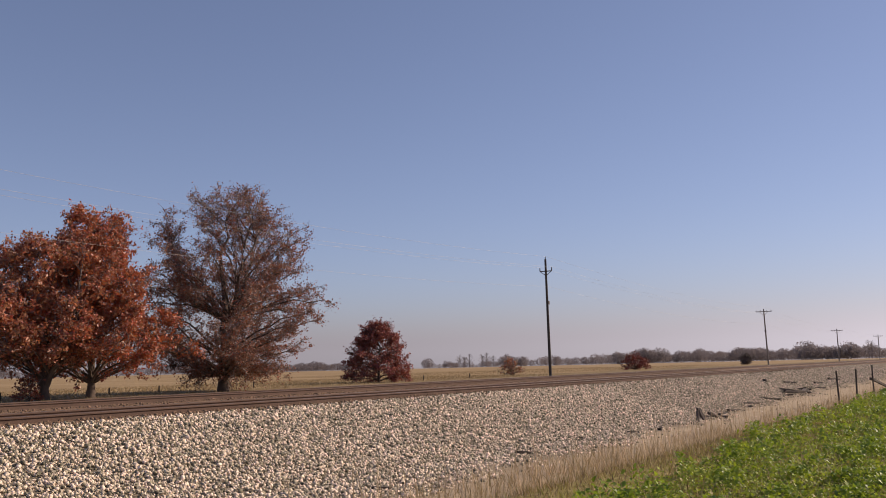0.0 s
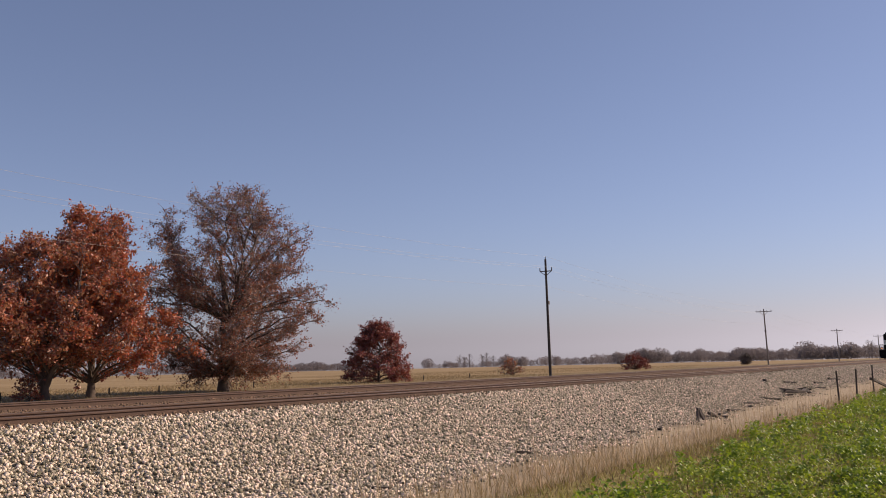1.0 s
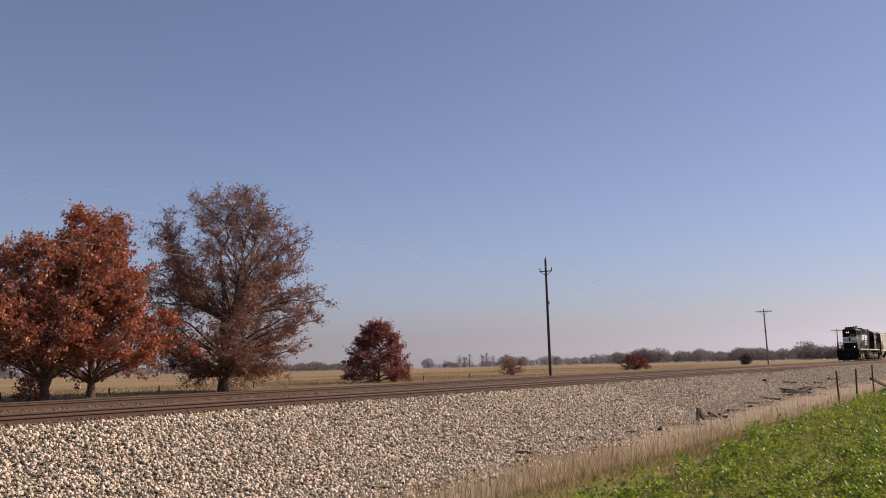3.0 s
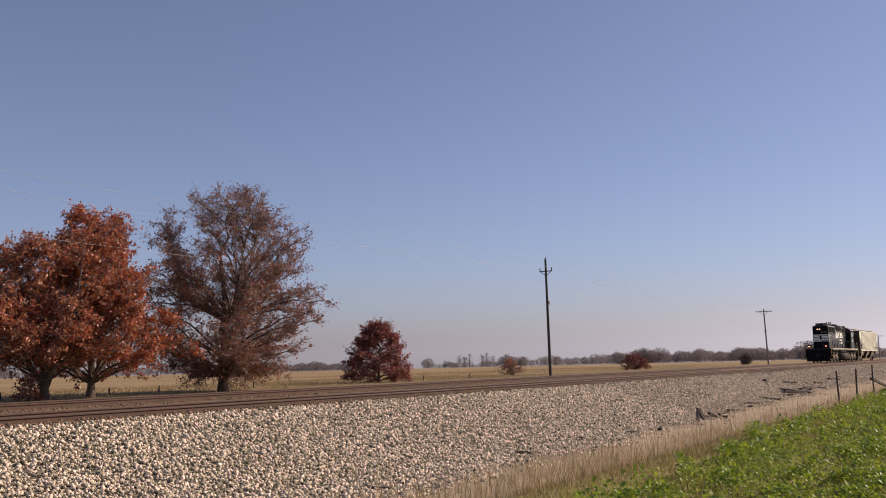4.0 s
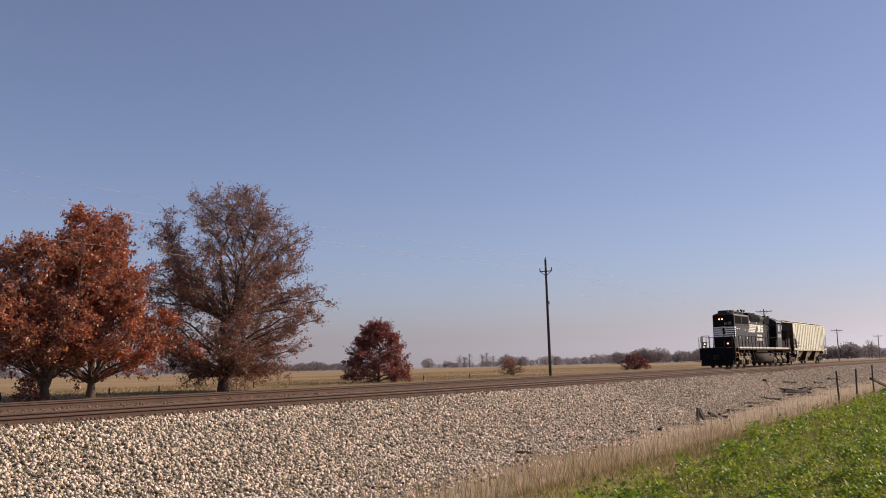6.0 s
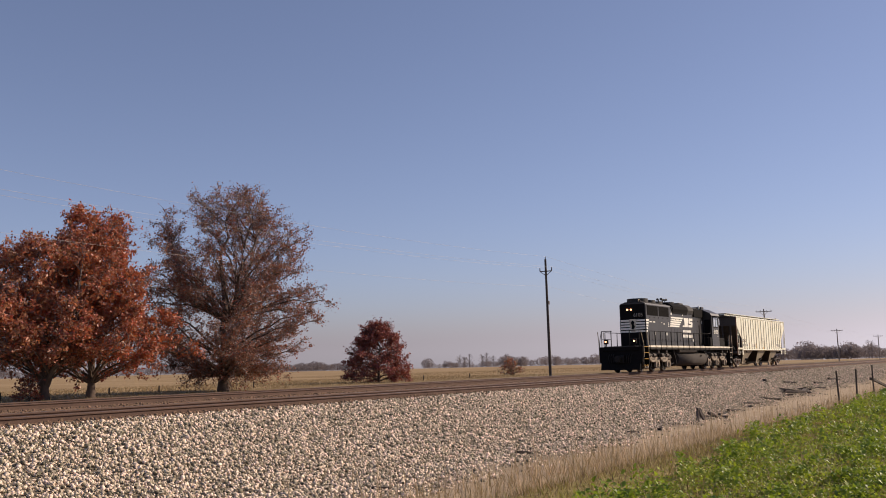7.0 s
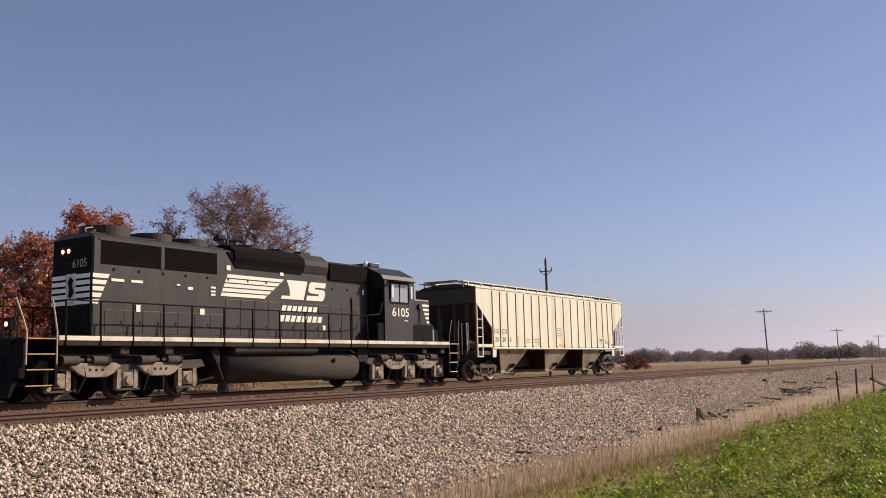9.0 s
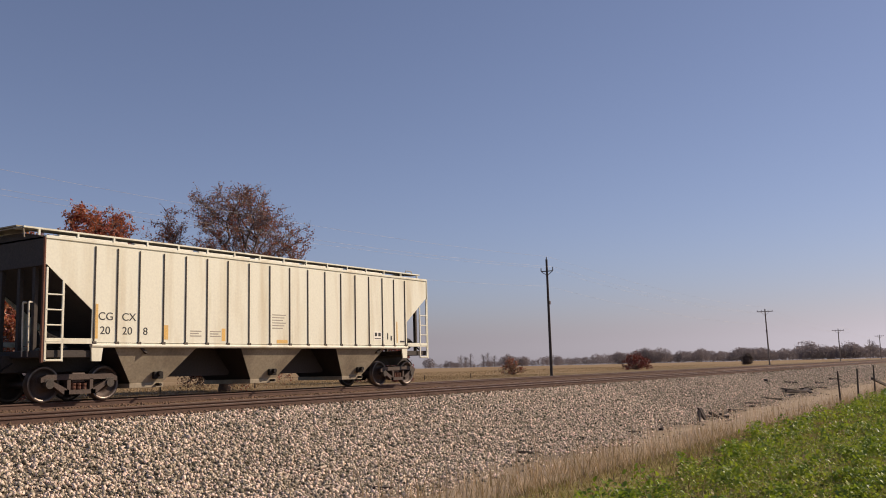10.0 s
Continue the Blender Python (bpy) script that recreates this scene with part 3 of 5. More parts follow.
        for k in range(9):
            y = -r * 0.85 + k * r * 0.2125
            w = math.sqrt(max(0.02, (r * 0.9) ** 2 - y * y))
            box(bm, u - w, u + w, y - 0.012, y + 0.012, z, z + 0.008)
        part("fan_guard", bm, M_GREASE, fan)
    part("exhaust_stack", box(bmesh.new(), 7.95, 8.5, -0.3, 0.3, 4.56, 4.86, 0.05), M_ROOF, loco)
    part("sand_hatch", rod(bmesh.new(), (-0.62, -0.35, 4.5), (-0.62, -0.35, 4.66), 0.12, seg=16), M_ROOF, loco)
    bm = bmesh.new()
    box(bm, 4.25, 4.95, -0.06, 0.06, 4.6, 4.72, 0.02)
    for du, dy, d in ((0.1, -0.16, -1), (0.3, -0.12, -1), (0.55, 0.0, 1), (0.3, 0.16, -1), (0.6, -0.18, 1)):
        rod(bm, (4.3 + du, dy, 4.95), (4.3 + du + 0.26 * d, dy, 4.98), 0.04, 0.09, 10)
        rod(bm, (4.3 + du, dy, 4.7), (4.3 + du, dy, 4.96), 0.03)
    part("horn", bm, M_GREASE, loco)
    bm = pipe(bmesh.new(), [(-0.82, -0.4, 4.5), (-0.86, -0.4, 4.66), (-0.62, -0.4, 4.72)], 0.016)
    part("roof_grab", bm, M_RAILING, loco)
    # cab and nose
    bm = bmesh.new()
    extrude_profile(bm, [(-1.5, 1.66), (1.5, 1.66), (1.5, 4.0), (1.42, 4.14), (0.72, 4.5), (-0.72, 4.5), (-1.42, 4.14), (-1.5, 4.0)], "x", 11.30, 13.12)
    cab = part("cab", bm, M_BLACK, loco, "black crew cab with sliding side windows")
    bm = bmesh.new()
    extrude_profile(bm, [(-1.54, 4.0), (-1.44, 4.17), (-0.72, 4.54), (0.72, 4.54), (1.44, 4.17), (1.54, 4.0), (1.50, 3.98), (0.7, 4.48), (-0.7, 4.48), (-1.50, 3.98)], "x", 11.18, 13.36)
    part("cab_roof", bm, M_BLACK, cab)
    bm = bmesh.new()
    slab([(13.12, 1.66), (13.12, 4.1), (13.34, 4.0), (13.34, 3.3), (13.30, 1.66)], -1.44, 1.44, bm)
    part("cab_front", bm, M_BLACK, cab)
    for y0, y1 in ((-1.3, -0.75), (-0.6, -0.08), (0.08, 0.6), (0.75, 1.3)):
        part("windshield", box(bmesh.new(), 13.335, 13.352, y0, y1, 3.45, 3.9, 0.004), M_PANE, cab)
    for s in (-1, 1):
        y = s * 1.5
        bm = bmesh.new()
        box(bm, 11.62, 12.88, y - 0.02, y + 0.02, 3.10, 3.17, 0.01), box(bm, 11.62, 12.88, y - 0.02, y + 0.02, 3.86, 3.92, 0.01)
        box(bm, 11.62, 11.70, y - 0.02, y + 0.02, 3.17, 3.86), box(bm, 12.80, 12.88, y - 0.02, y + 0.02, 3.17, 3.86), box(bm, 12.22, 12.27, y - 0.022, y + 0.022, 3.17, 3.86)
        frame_ob = part("window_frame", bm, M_FRONT, cab)
        for u0, u1 in ((11.70, 12.22), (12.27, 12.80)):
            part("pane", box(bmesh.new(), u0, u1, y - 0.008, y + 0.008, 3.17, 3.86), M_PANE, frame_ob, "pale reflecting window pane")
        for u in (11.66, 12.9):
            part("wind_deflector", box(bmesh.new(), u, u + 0.12, y - 0.005 + s * 0.08, y + 0.005 + s * 0.08, 3.32, 3.80, 0.003), M_SILVER, cab, "bright wind deflector")
        bm = bmesh.new()
        slab([(11.55, 3.98), (12.92, 3.98), (12.9, 3.92), (11.57, 3.92)], y, y + s * 0.22, bm)
        part("sunshade", bm, M_FRONT, cab)
        # deeper black, painted to dim the box's lit top edge
        bm = box(bmesh.new(), 10.9, 14.6, min(s * 1.0, s * 1.46), max(s * 1.0, s * 1.46), 1.66, 2.34, 0.05)
        part("battery_box", bm, M_FRONT, loco, "black box along the walkway")
        bm = bmesh.new()
        for u in (11.6, 12.35, 13.1, 13.25, 14.3):
            box(bm, u, u + 0.04, s * 1.47 - 0.012, s * 1.47 + 0.012, 2.12, 2.19, 0.004)
        part("box_latch", bm, M_GREASE, loco)
        part("cab_door", box(bmesh.new(), 11.27, 11.298, min(s * 0.95, s * 1.42), max(s * 0.95, s * 1.42), 1.7, 3.7, 0.004), M_FRONT, cab)
        bm = pipe(bmesh.new(), [(11.22, s * 1.45, 3.1), (11.0, s * 1.48, 2.66), (10.3, s * 1.5, 2.6)], 0.018)
        part("cab_handrail", bm, M_TANK, loco)
    for u in (11.3, 11.98):
        part("roof_light", box(bmesh.new(), u, u + 0.12, -0.62, -0.5, 4.54, 4.74, 0.01), M_LETTER, cab, "white roof box")
    part("roof_unit", box(bmesh.new(), 11.42, 11.98, -0.75, 0.2, 4.54, 4.7, 0.02), M_BLACK, cab)
    bm = box(bmesh.new(), 13.31, 15.2, -0.9, 0.9, 1.66, 3.42, 0.06)
    nose = part("nose", bm, M_BLACK, loco, "black short hood")
    bm = bmesh.new()
    rod(bm, (14.45, -0.9, 3.12), (14.45, -0.98, 3.12), 0.12, seg=14)
    pipe(bm, [(14.45, -0.93, 3.0), (14.45, -0.93, 2.4)], 0.02)
    part("nose_bell", bm, M_BLACK, loco)
    # white paint: nose stripes, hood end stripes, emblem bars
    for s in (-1, 1):
        yy = s * 0.9
        for k in range(5):
            z = 3.22 - k * 0.17
            a = 14.62 + k * 0.08
            white_plate(loco, "nose_stripe", [(a, z), (15.13, z), (15.13, z - 0.10), (a + 0.05, z - 0.10)], yy + (0 if s < 0 else 0.012))
            z = 3.39 - k * 0.177
            b = -0.42 - k * 0.075
            white_plate(loco, "hood_stripe", [(-0.945, z), (b, z), (b - 0.05, z - 0.115), (-0.945, z - 0.115)], yy + (0 if s < 0 else 0.012))
            bm = box(bmesh.new(), -0.985, -0.976, min(s * 0.84, s * (0.24 - 0.02 * k)), max(s * 0.84, s * (0.24 - 0.02 * k)), z - 0.115, z)
            part("hood_end_stripe", bm, M_LETTER, loco)
            # running stripes before the emblem
            z = 3.70 - k * 0.147
            u0, u1 = 3.90 - k * 0.06, 6.45 - k * 0.2
            white_plate(loco, "emblem_stripe", [(u0, z), (u1, z), (u1 - 0.12, z - 0.108), (u0 - 0.045, z - 0.108)], yy + (0 if s < 0 else 0.012))
        off = yy + (0 if s < 0 else 0.012)
        white_plate(loco, "emblem_block", [(6.58, 3.70), (7.62, 3.70), (7.42, 3.05), (6.30, 3.05), (6.36, 3.16), (6.74, 3.16), (6.72, 3.40)], off, label="white slanted emblem block")
        curl = [(7.72, 3.62), (7.82, 3.70), (8.60, 3.70), (8.56, 3.52), (8.02, 3.52), (8.0, 3.46), (8.50, 3.44), (8.56, 3.36), (8.50, 3.14), (8.40, 3.05), (7.56, 3.05), (7.60, 3.22), (8.20, 3.22), (8.22, 3.29), (7.74, 3.31), (7.66, 3.38)]
        white_plate(loco, "emblem_block", curl, off, label="white notched emblem block")
        for u0, u1, z0, z1, n in ((6.33, 8.16, 2.62, 2.83, 7), (6.24, 8.42, 2.29, 2.50, 8)):
            w = (u1 - u0) / n
            for k in range(n):
                a = u0 + k * w
                white_plate(loco, "name_bar", [(a + 0.05, z1), (a + w * 0.74 + 0.05, z1), (a + w * 0.74 - 0.02, z0), (a - 0.02, z0)], yy + (0 if s < 0 else 0.012))
        for u, z, w, h in ((3.93, 3.90, 0.17, 0.15), (6.33, 3.89, 0.17, 0.14), (0.54, 2.49, 0.14, 0.2), (2.87, 2.48, 0.18, 0.18), (8.48, 2.11, 0.15, 0.18), (-0.16, 3.24, 0.42, 0.075), (0.48, 3.24, 0.4, 0.075), (2.4, 3.16, 0.2, 0.09), (1.95, 3.24, 0.12, 0.05), (3.3, 3.24, 0.2, 0.06), (3.3, 3.12, 0.2, 0.06), (3.3, 3.02, 0.18, 0.06), (10.72, 3.5, 0.1, 0.2)):
            white_plate(loco, "reflector", [(u - w / 2, z - h / 2), (u + w / 2, z - h / 2), (u + w / 2, z + h / 2), (u - w / 2, z + h / 2)], yy - s * -0.012 + (0 if s < 0 else 0.012))
    part("emblem_ground", box(bmesh.new(), -0.981, -0.974, -0.22, 0.22, 2.55, 3.42), M_STRIPE, loco, "pale panel between the end stripes")
    bm = bmesh.new()
    extrude_profile(bm, [(-0.02, 2.75), (0.1, 2.8), (0.06, 3.0), (0.13, 3.2), (0.02, 3.34), (-0.12, 3.24), (-0.06, 3.1), (-0.14, 2.9)], "x", -0.988, -0.98)
    part("emblem_mark", bm, M_FRONT, loco, "dark emblem shape")
    lettering("road_number", "6105", 0.46, pose(11.74, -1.508, 2.62, 90, 0, 0), M_LETTER, loco, "white cab number", 1.24, 0.006)
    lettering("road_number", "6105", 0.50, pose(12.92, 1.508, 2.61, 90, 0, 180), M_LETTER, loco, "white cab number", 0.98)
    part("number_board", box(bmesh.new(), -0.99, -0.976, -0.82, -0.02, 3.53, 3.85, 0.004), M_GRILLE, loco)
    lettering("board_number", "6105", 0.33, pose(-0.993, -0.06, 3.575, 90, 0, -90), M_FADED, loco, "grey number on the end board", 1.0)
    white_plate(loco, "model_bar", [(12.55, 2.44), (12.78, 2.44), (12.78, 2.475), (12.55, 2.475)], -1.502)
    # lamps
    part("headlight_plate", box(bmesh.new(), -0.992, -0.976, -0.06, 0.46, 3.90, 4.20, 0.004), M_GREASE, loco)
    for y in (0.07, 0.33):
        bm = bmesh.new()
        rod(bm, (-0.97, y, 4.05), (-1.02, y, 4.05), 0.115, seg=20)
        ring = part("headlight", bm, M_GREASE, loco)
        part("lens", rod(bmesh.new(), (-1.02, y, 4.05), (-1.032, y, 4.05), 0.06, seg=20), M_LAMP, ring, "lit headlight lens")
    for y in (-0.95, 0.95):
        bm = box(bmesh.new(), -3.36, -3.18, y - 0.13, y + 0.13, 1.80, 2.10, 0.02)
        ditch = part("ditch_light", bm, M_FRONT, loco)
        part("lens", rod(bmesh.new(), (-3.36, y, 1.95), (-3.375, y, 1.95), 0.06, seg=18), M_LAMP, ditch, "lit ditch light lens")
        part("light_post", rod(bmesh.new(), (-3.25, y, 1.6), (-3.25, y, 1.82), 0.03), M_FRONT, loco)
    # side handrails
    for s in (-1, 1):
        for u in (-2.12, -1.1, -0.08, 0.95, 1.97, 3.21, 4.4, 5.61, 6.83, 8.04, 9.25, 10.2):
            part("handrail_post", rod(bmesh.new(), (u, s * 1.52, 1.40), (u, s * 1.5, 2.58), 0.036, 0.024), M_FRONT, loco)
        part("handrail", pipe(bmesh.new(), [(-2.12, s * 1.5, 2.58), (3.2, s * 1.5, 2.58), (10.2, s * 1.5, 2.58)], 0.02, 8), M_FRONT, loco)
        # tanks
        bm = bmesh.new()
        pr = [(s * 0.1, 0.32), (s * 0.85, 0.30)] + [(s * (0.95 + 0.5 * math.sin(radians(t))), 0.765 - 0.465 * math.cos(radians(t))) for t in range(8, 180, 12)] + [(s * 0.9, 1.23), (s * 0.1, 1.23)]
        extrude_profile(bm, pr, "x", 3.5, 9.78)
        tank = part("fuel_tank", bm, M_TANK, loco, "dusty grey fuel tank")
        for f in tank.data.polygons:
            f.use_smooth = abs(f.normal.x) < 0.5 and abs(f.normal.z) < 0.999
        part("filler_cap", rod(bmesh.new(), (8.42, s * 1.43, 0.98), (8.42, s * 1.50, 1.0), 0.07, seg=12), M_GREASE, tank)
        part("air_reservoir", rod(bmesh.new(), (3.75, s * 1.28, 1.355), (7.55, s * 1.28, 1.355), 0.175, seg=20), M_TANK, loco)
        for line, r in (([(7.6, s * 1.35, 1.36), (8.3, s * 1.38, 1.36), (9.3, s * 1.38, 1.34), (9.6, s * 1.4, 1.2)], 0.03), ([(2.9, s * 1.25, 1.35), (3.15, s * 1.3, 0.9), (3.35, s * 1.3, 0.45)], 0.045), ([(2.6, s * 1.1, 0.4), (3.0, s * 1.2, 0.5), (3.4, s * 1.1, 0.5)], 0.04)):
            part("pipe_run", pipe(bmesh.new(), line, r), M_GREASE, loco)
        for u in (3.0, 9.95, 10.25):
            part("equipment_box", box(bmesh.new(), u, u + 0.3, min(s * 0.9, s * 1.25), max(s * 0.9, s * 1.25), 0.9, 1.4, 0.03), M_GREASE, loco)
        for u in (1.1, 13.9, -0.4, 15.2):
            part("jack_pad", box(bmesh.new(), u, u + 0.28, min(s * 1.0, s * 1.42), max(s * 1.0, s * 1.42), 1.2, 1.42, 0.02), M_TANK, loco)
    part("sump", box(bmesh.new(), 3.3, 9.9, -0.85, 0.85, 0.7, 1.2), M_GREASE, loco)
    loco_truck(loco, 0.0, wheel_me), loco_truck(loco, 13.26, wheel_me)
    return loco


loco = build_loco()


def freight_truck(car, u, wheel_me):
    """Two-axle freight truck: triangular cast side frames, springs, bolster, wheels."""
    bm = bmesh.new()
    for tri in ([(-1.12, 0.62), (-0.95, 0.70), (0.95, 0.70), (1.12, 0.62), (1.12, 0.50), (0.9, 0.56), (-0.9, 0.56), (-1.12, 0.50)],
                [(-1.0, 0.56), (-0.84, 0.56), (-0.32, 0.30), (-0.32, 0.19), (-0.46, 0.19)], [(1.0, 0.56), (0.84, 0.56), (0.32, 0.30), (0.32, 0.19), (0.46, 0.19)],
                [(-0.46, 0.19), (0.46, 0.19), (0.46, 0.30), (-0.46, 0.30)], [(-0.38, 0.30), (-0.28, 0.30), (-0.28, 0.58), (-0.38, 0.58)], [(0.28, 0.30), (0.38, 0.30), (0.38, 0.58), (0.28, 0.58)]):
        slab(tri, -1.08, -0.93, bm)
    box(bm, -0.2, 0.2, -1.0, 0, 0.48, 0.74, 0.03)
    truck = part("truck", both(bm), M_WHEEL, car, "rusty cast steel two-axle truck")
    truck.location = (u, 0, 0)
    for s in (-1, 1):
        bm = bmesh.new()
        for dx in (-0.16, 0.0, 0.16):
            for k in range(5):
                z = 0.31 + k * 0.034
                rod(bm, (dx, s * 1.0, z), (dx, s * 1.0, z + 0.02), 0.066, seg=10)
        part("spring_nest", bm, M_RUST, truck)
        for x in (-0.889, 0.889):
            bm = bmesh.new()
            rod(bm, (x, s * 0.9, 0.457), (x, s * 1.12, 0.457), 0.115, seg=14)
            box(bm, x - 0.13, x + 0.13, s * 1.0 - 0.09, s * 1.0 + 0.09, 0.5, 0.6, 0.02)
            part("bearing", bm, M_TRUCK, truck)
    WHEELS.extend(add_wheelsets(truck, (-0.889, 0.889), 0.457, wheel_me))
    return truck


RIBS = (19.26, 19.95, 20.66, 21.48, 22.27, 23.07, 23.89, 24.77, 25.68, 26.60, 27.48, 28.36, 29.21, 30.01, 30.81, 31.62, 32.35, 33.06)


def build_hopper():
    car = thing("covered_hopper", "cream three-bay covered hopper wagon with dark side ribs", "freight wagon")
    U0, U1, ZB, ZT = 17.82, 34.58, 1.50, 4.10
    mid = (U0 + U1) / 2
    # sides
    for s in (-1, 1):
        y = s * 1.56
        out = [(U0, ZT), (U1, ZT), (U1, 3.42), (33.18, 2.40), (33.18, ZB), (19.2, ZB), (19.2, 2.34), (U0 + 0.06, 3.42), (U0, 3.42)]
        side = part("side_sheet", slab(out, y - 0.012, y + 0.012), M_CREAM, car, "cream side sheet")
        for u in RIBS:
            bm = bmesh.new()
            box(bm, u - 0.013, u + 0.013, min(y, y + s * 0.042), max(y, y + s * 0.042), ZB - 0.03, 4.0, 0.004)
            part("rib", bm, M_RIB, side)
            part("rib_foot", box(bmesh.new(), u - 0.05, u + 0.07, y + s * 0.02 - 0.03, y + s * 0.02 + 0.03, ZB - 0.05, ZB + 0.03, 0.01), M_RIB, side)
        part("top_chord", box(bmesh.new(), U0, U1, y - 0.045, y + 0.045, ZT - 0.03, ZT + 0.05, 0.012), M_CREAM, car)
        part("side_sill", rod(bmesh.new(), (19.2, y, ZB - 0.075), (33.2, y, ZB - 0.075), 0.06, seg=12), M_CREAM, car)
        part("corner_edge", box(bmesh.new(), U0 - 0.03, U0 + 0.015, y - 0.035, y + 0.035, 1.0, ZT, 0.006), M_RUST, car, "rusty corner post")
        part("corner_edge", box(bmesh.new(), U1 - 0.015, U1 + 0.03, y - 0.035, y + 0.035, 1.0, ZT, 0.006), M_CREAM, car)
        # ladders and end sills
        for a, b, c in ((U0 + 0.07, U0 + 0.53, 19.2), (U1 - 0.07, U1 - 0.53, 33.18)):
            bm = bmesh.new()
            for u, zt in ((a, 3.35), (b, 3.02)):
                box(bm, u - 0.028, u + 0.028, y - 0.02 + s * 0.02, y + 0.02 + s * 0.02, 1.02, zt, 0.005)
            ladder = part("side_ladder", bm, M_CREAM, car, "cream side ladder")
            for z in (1.05, 1.52, 1.92, 2.3, 2.68):
                part("rung", pipe(bmesh.new(), [(a, y + s * 0.03, z), (b, y + s * 0.03, z)], 0.02 if z > 1.1 else 0.03), M_CREAM, ladder)
            part("end_sill", box(bmesh.new(), min(a, c), max(a, c), y - 0.04, y + 0.04, 1.46, 1.60, 0.01), M_CREAM, car)
            d = 1 if c > a else -1
            part("jacking_bracket", slab([(c, 1.44), (c + d * 0.36, 1.44), (c + d * 0.3, 1.02), (c + d * 0.02, 1.02)], y - 0.02, y + 0.02), M_CREAM, car)
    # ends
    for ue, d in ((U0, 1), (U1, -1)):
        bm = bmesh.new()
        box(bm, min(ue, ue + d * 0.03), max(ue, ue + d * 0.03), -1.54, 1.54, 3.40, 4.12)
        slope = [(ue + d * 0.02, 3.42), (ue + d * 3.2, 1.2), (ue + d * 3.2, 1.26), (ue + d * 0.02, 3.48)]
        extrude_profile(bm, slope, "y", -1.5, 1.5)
        # faces away from the sun; the dark material paints that shade
        part("end_slope", bm, M_ENDDARK, car, "sloping end sheet with shade put into its dark colour")
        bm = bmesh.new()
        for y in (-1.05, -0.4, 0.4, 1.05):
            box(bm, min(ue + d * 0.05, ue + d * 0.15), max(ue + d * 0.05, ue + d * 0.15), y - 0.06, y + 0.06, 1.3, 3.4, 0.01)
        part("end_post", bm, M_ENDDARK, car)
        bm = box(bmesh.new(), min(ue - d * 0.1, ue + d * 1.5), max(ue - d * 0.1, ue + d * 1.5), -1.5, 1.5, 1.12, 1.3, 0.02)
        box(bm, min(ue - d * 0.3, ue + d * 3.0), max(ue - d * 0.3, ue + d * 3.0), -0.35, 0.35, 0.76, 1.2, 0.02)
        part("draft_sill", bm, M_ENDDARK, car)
        bm = bmesh.new()
        x0, x1 = sorted((ue - d * 0.25, ue - d * 0.78))
        box(bm, x0, x1, -0.12, 0.12, 0.73, 0.95, 0.03)
        part("coupler", bm, M_GREASE, car)
        bm = bmesh.new()
        pipe(bm, [(ue - d * 0.1, -0.9, 1.15), (ue - d * 0.12, -0.9, 2.5), (ue - d * 0.02, -0.9, 2.5)], 0.025)
        pipe(bm, [(ue - d * 0.1, -1.15, 1.15), (ue - d * 0.12, -1.15, 2.5), (ue - d * 0.02, -1.15, 2.5)], 0.025)
        part("end_grab", bm, M_STRIPE, car)
        bm = bmesh.new()
        rod(bm, (ue + d * 0.3, -0.8, 1.6), (ue + d * 0.95, -0.8, 1.6), 0.22, seg=16)
        pipe(bm, [(ue + d * 0.2, -1.3, 1.35), (ue + d * 0.5, -1.1, 1.7), (ue + d * 1.2, -1.0, 1.5)], 0.03)
        part("brake_gear", bm, M_GREASE, car)
        bm = bmesh.new()
        pipe(bm, [(ue - d * 0.1, -0.5, 1.0), (ue - d * 0.35, -0.5, 0.85), (ue - d * 0.5, -0.45, 0.6)], 0.025)
        part("air_hose", bm, M_GREASE, car)
    # roof with hatches and running boards
    bm = bmesh.new()
    extrude_profile(bm, [(-1.54, 4.08), (-1.2, 4.19), (-0.5, 4.30), (0.5, 4.30), (1.2, 4.19), (1.54, 4.08)], "x", U0, U1)
    part("roof", bm, M_ENDDARK, car, "grimy low-pitched roof")
    for k in range(6):
        u = U0 + 1.2 + k * 2.42
        part("trough_hatch", box(bmesh.new(), u, u + 2.2, -0.32, 0.32, 4.3, 4.42, 0.03), M_CREAM, car)
    for s in (-1, 1):
        part("running_board", box(bmesh.new(), U0 - 0.35, U1 + 0.1, s * 0.95 - 0.24, s * 0.95 + 0.24, 4.34, 4.385, 0.006), M_CREAM, car, "cream roof running board")
        for k in range(16):
            u = U0 + 0.08 + k * (U1 - U0 - 0.16) / 15
            part("board_bracket", box(bmesh.new(), u - 0.03, u + 0.03, s * 1.16 - 0.025, s * 1.16 + 0.025, 4.12, 4.34, 0.005), M_CREAM, car)
    part("end_walk", box(bmesh.new(), U0 - 0.38, U0 + 0.35, -0.9, 0.9, 4.39, 4.43, 0.006), M_CREAM_DIRTY, car)
    part("end_walk", box(bmesh.new(), U1 - 0.35, U1 + 0.12, -0.9, 0.9, 4.39, 4.43, 0.006), M_CREAM_DIRTY, car)
    bm = pipe(bmesh.new(), [(U0 - 0.3, -1.15, 4.1), (U0 - 0.34, -1.15, 4.36), (U0 - 0.34, 0.6, 4.36)], 0.02)
    part("roof_grab", bm, M_CREAM_DIRTY, car)
    bm = pipe(bmesh.new(), [(U1 - 0.5, -0.9, 4.42), (U1 - 0.45, -0.9, 4.52), (U1 - 0.1, -0.9, 4.52), (U1 - 0.05, -0.9, 4.42)], 0.018)
    part("roof_grab", bm, M_CREAM_DIRTY, car)
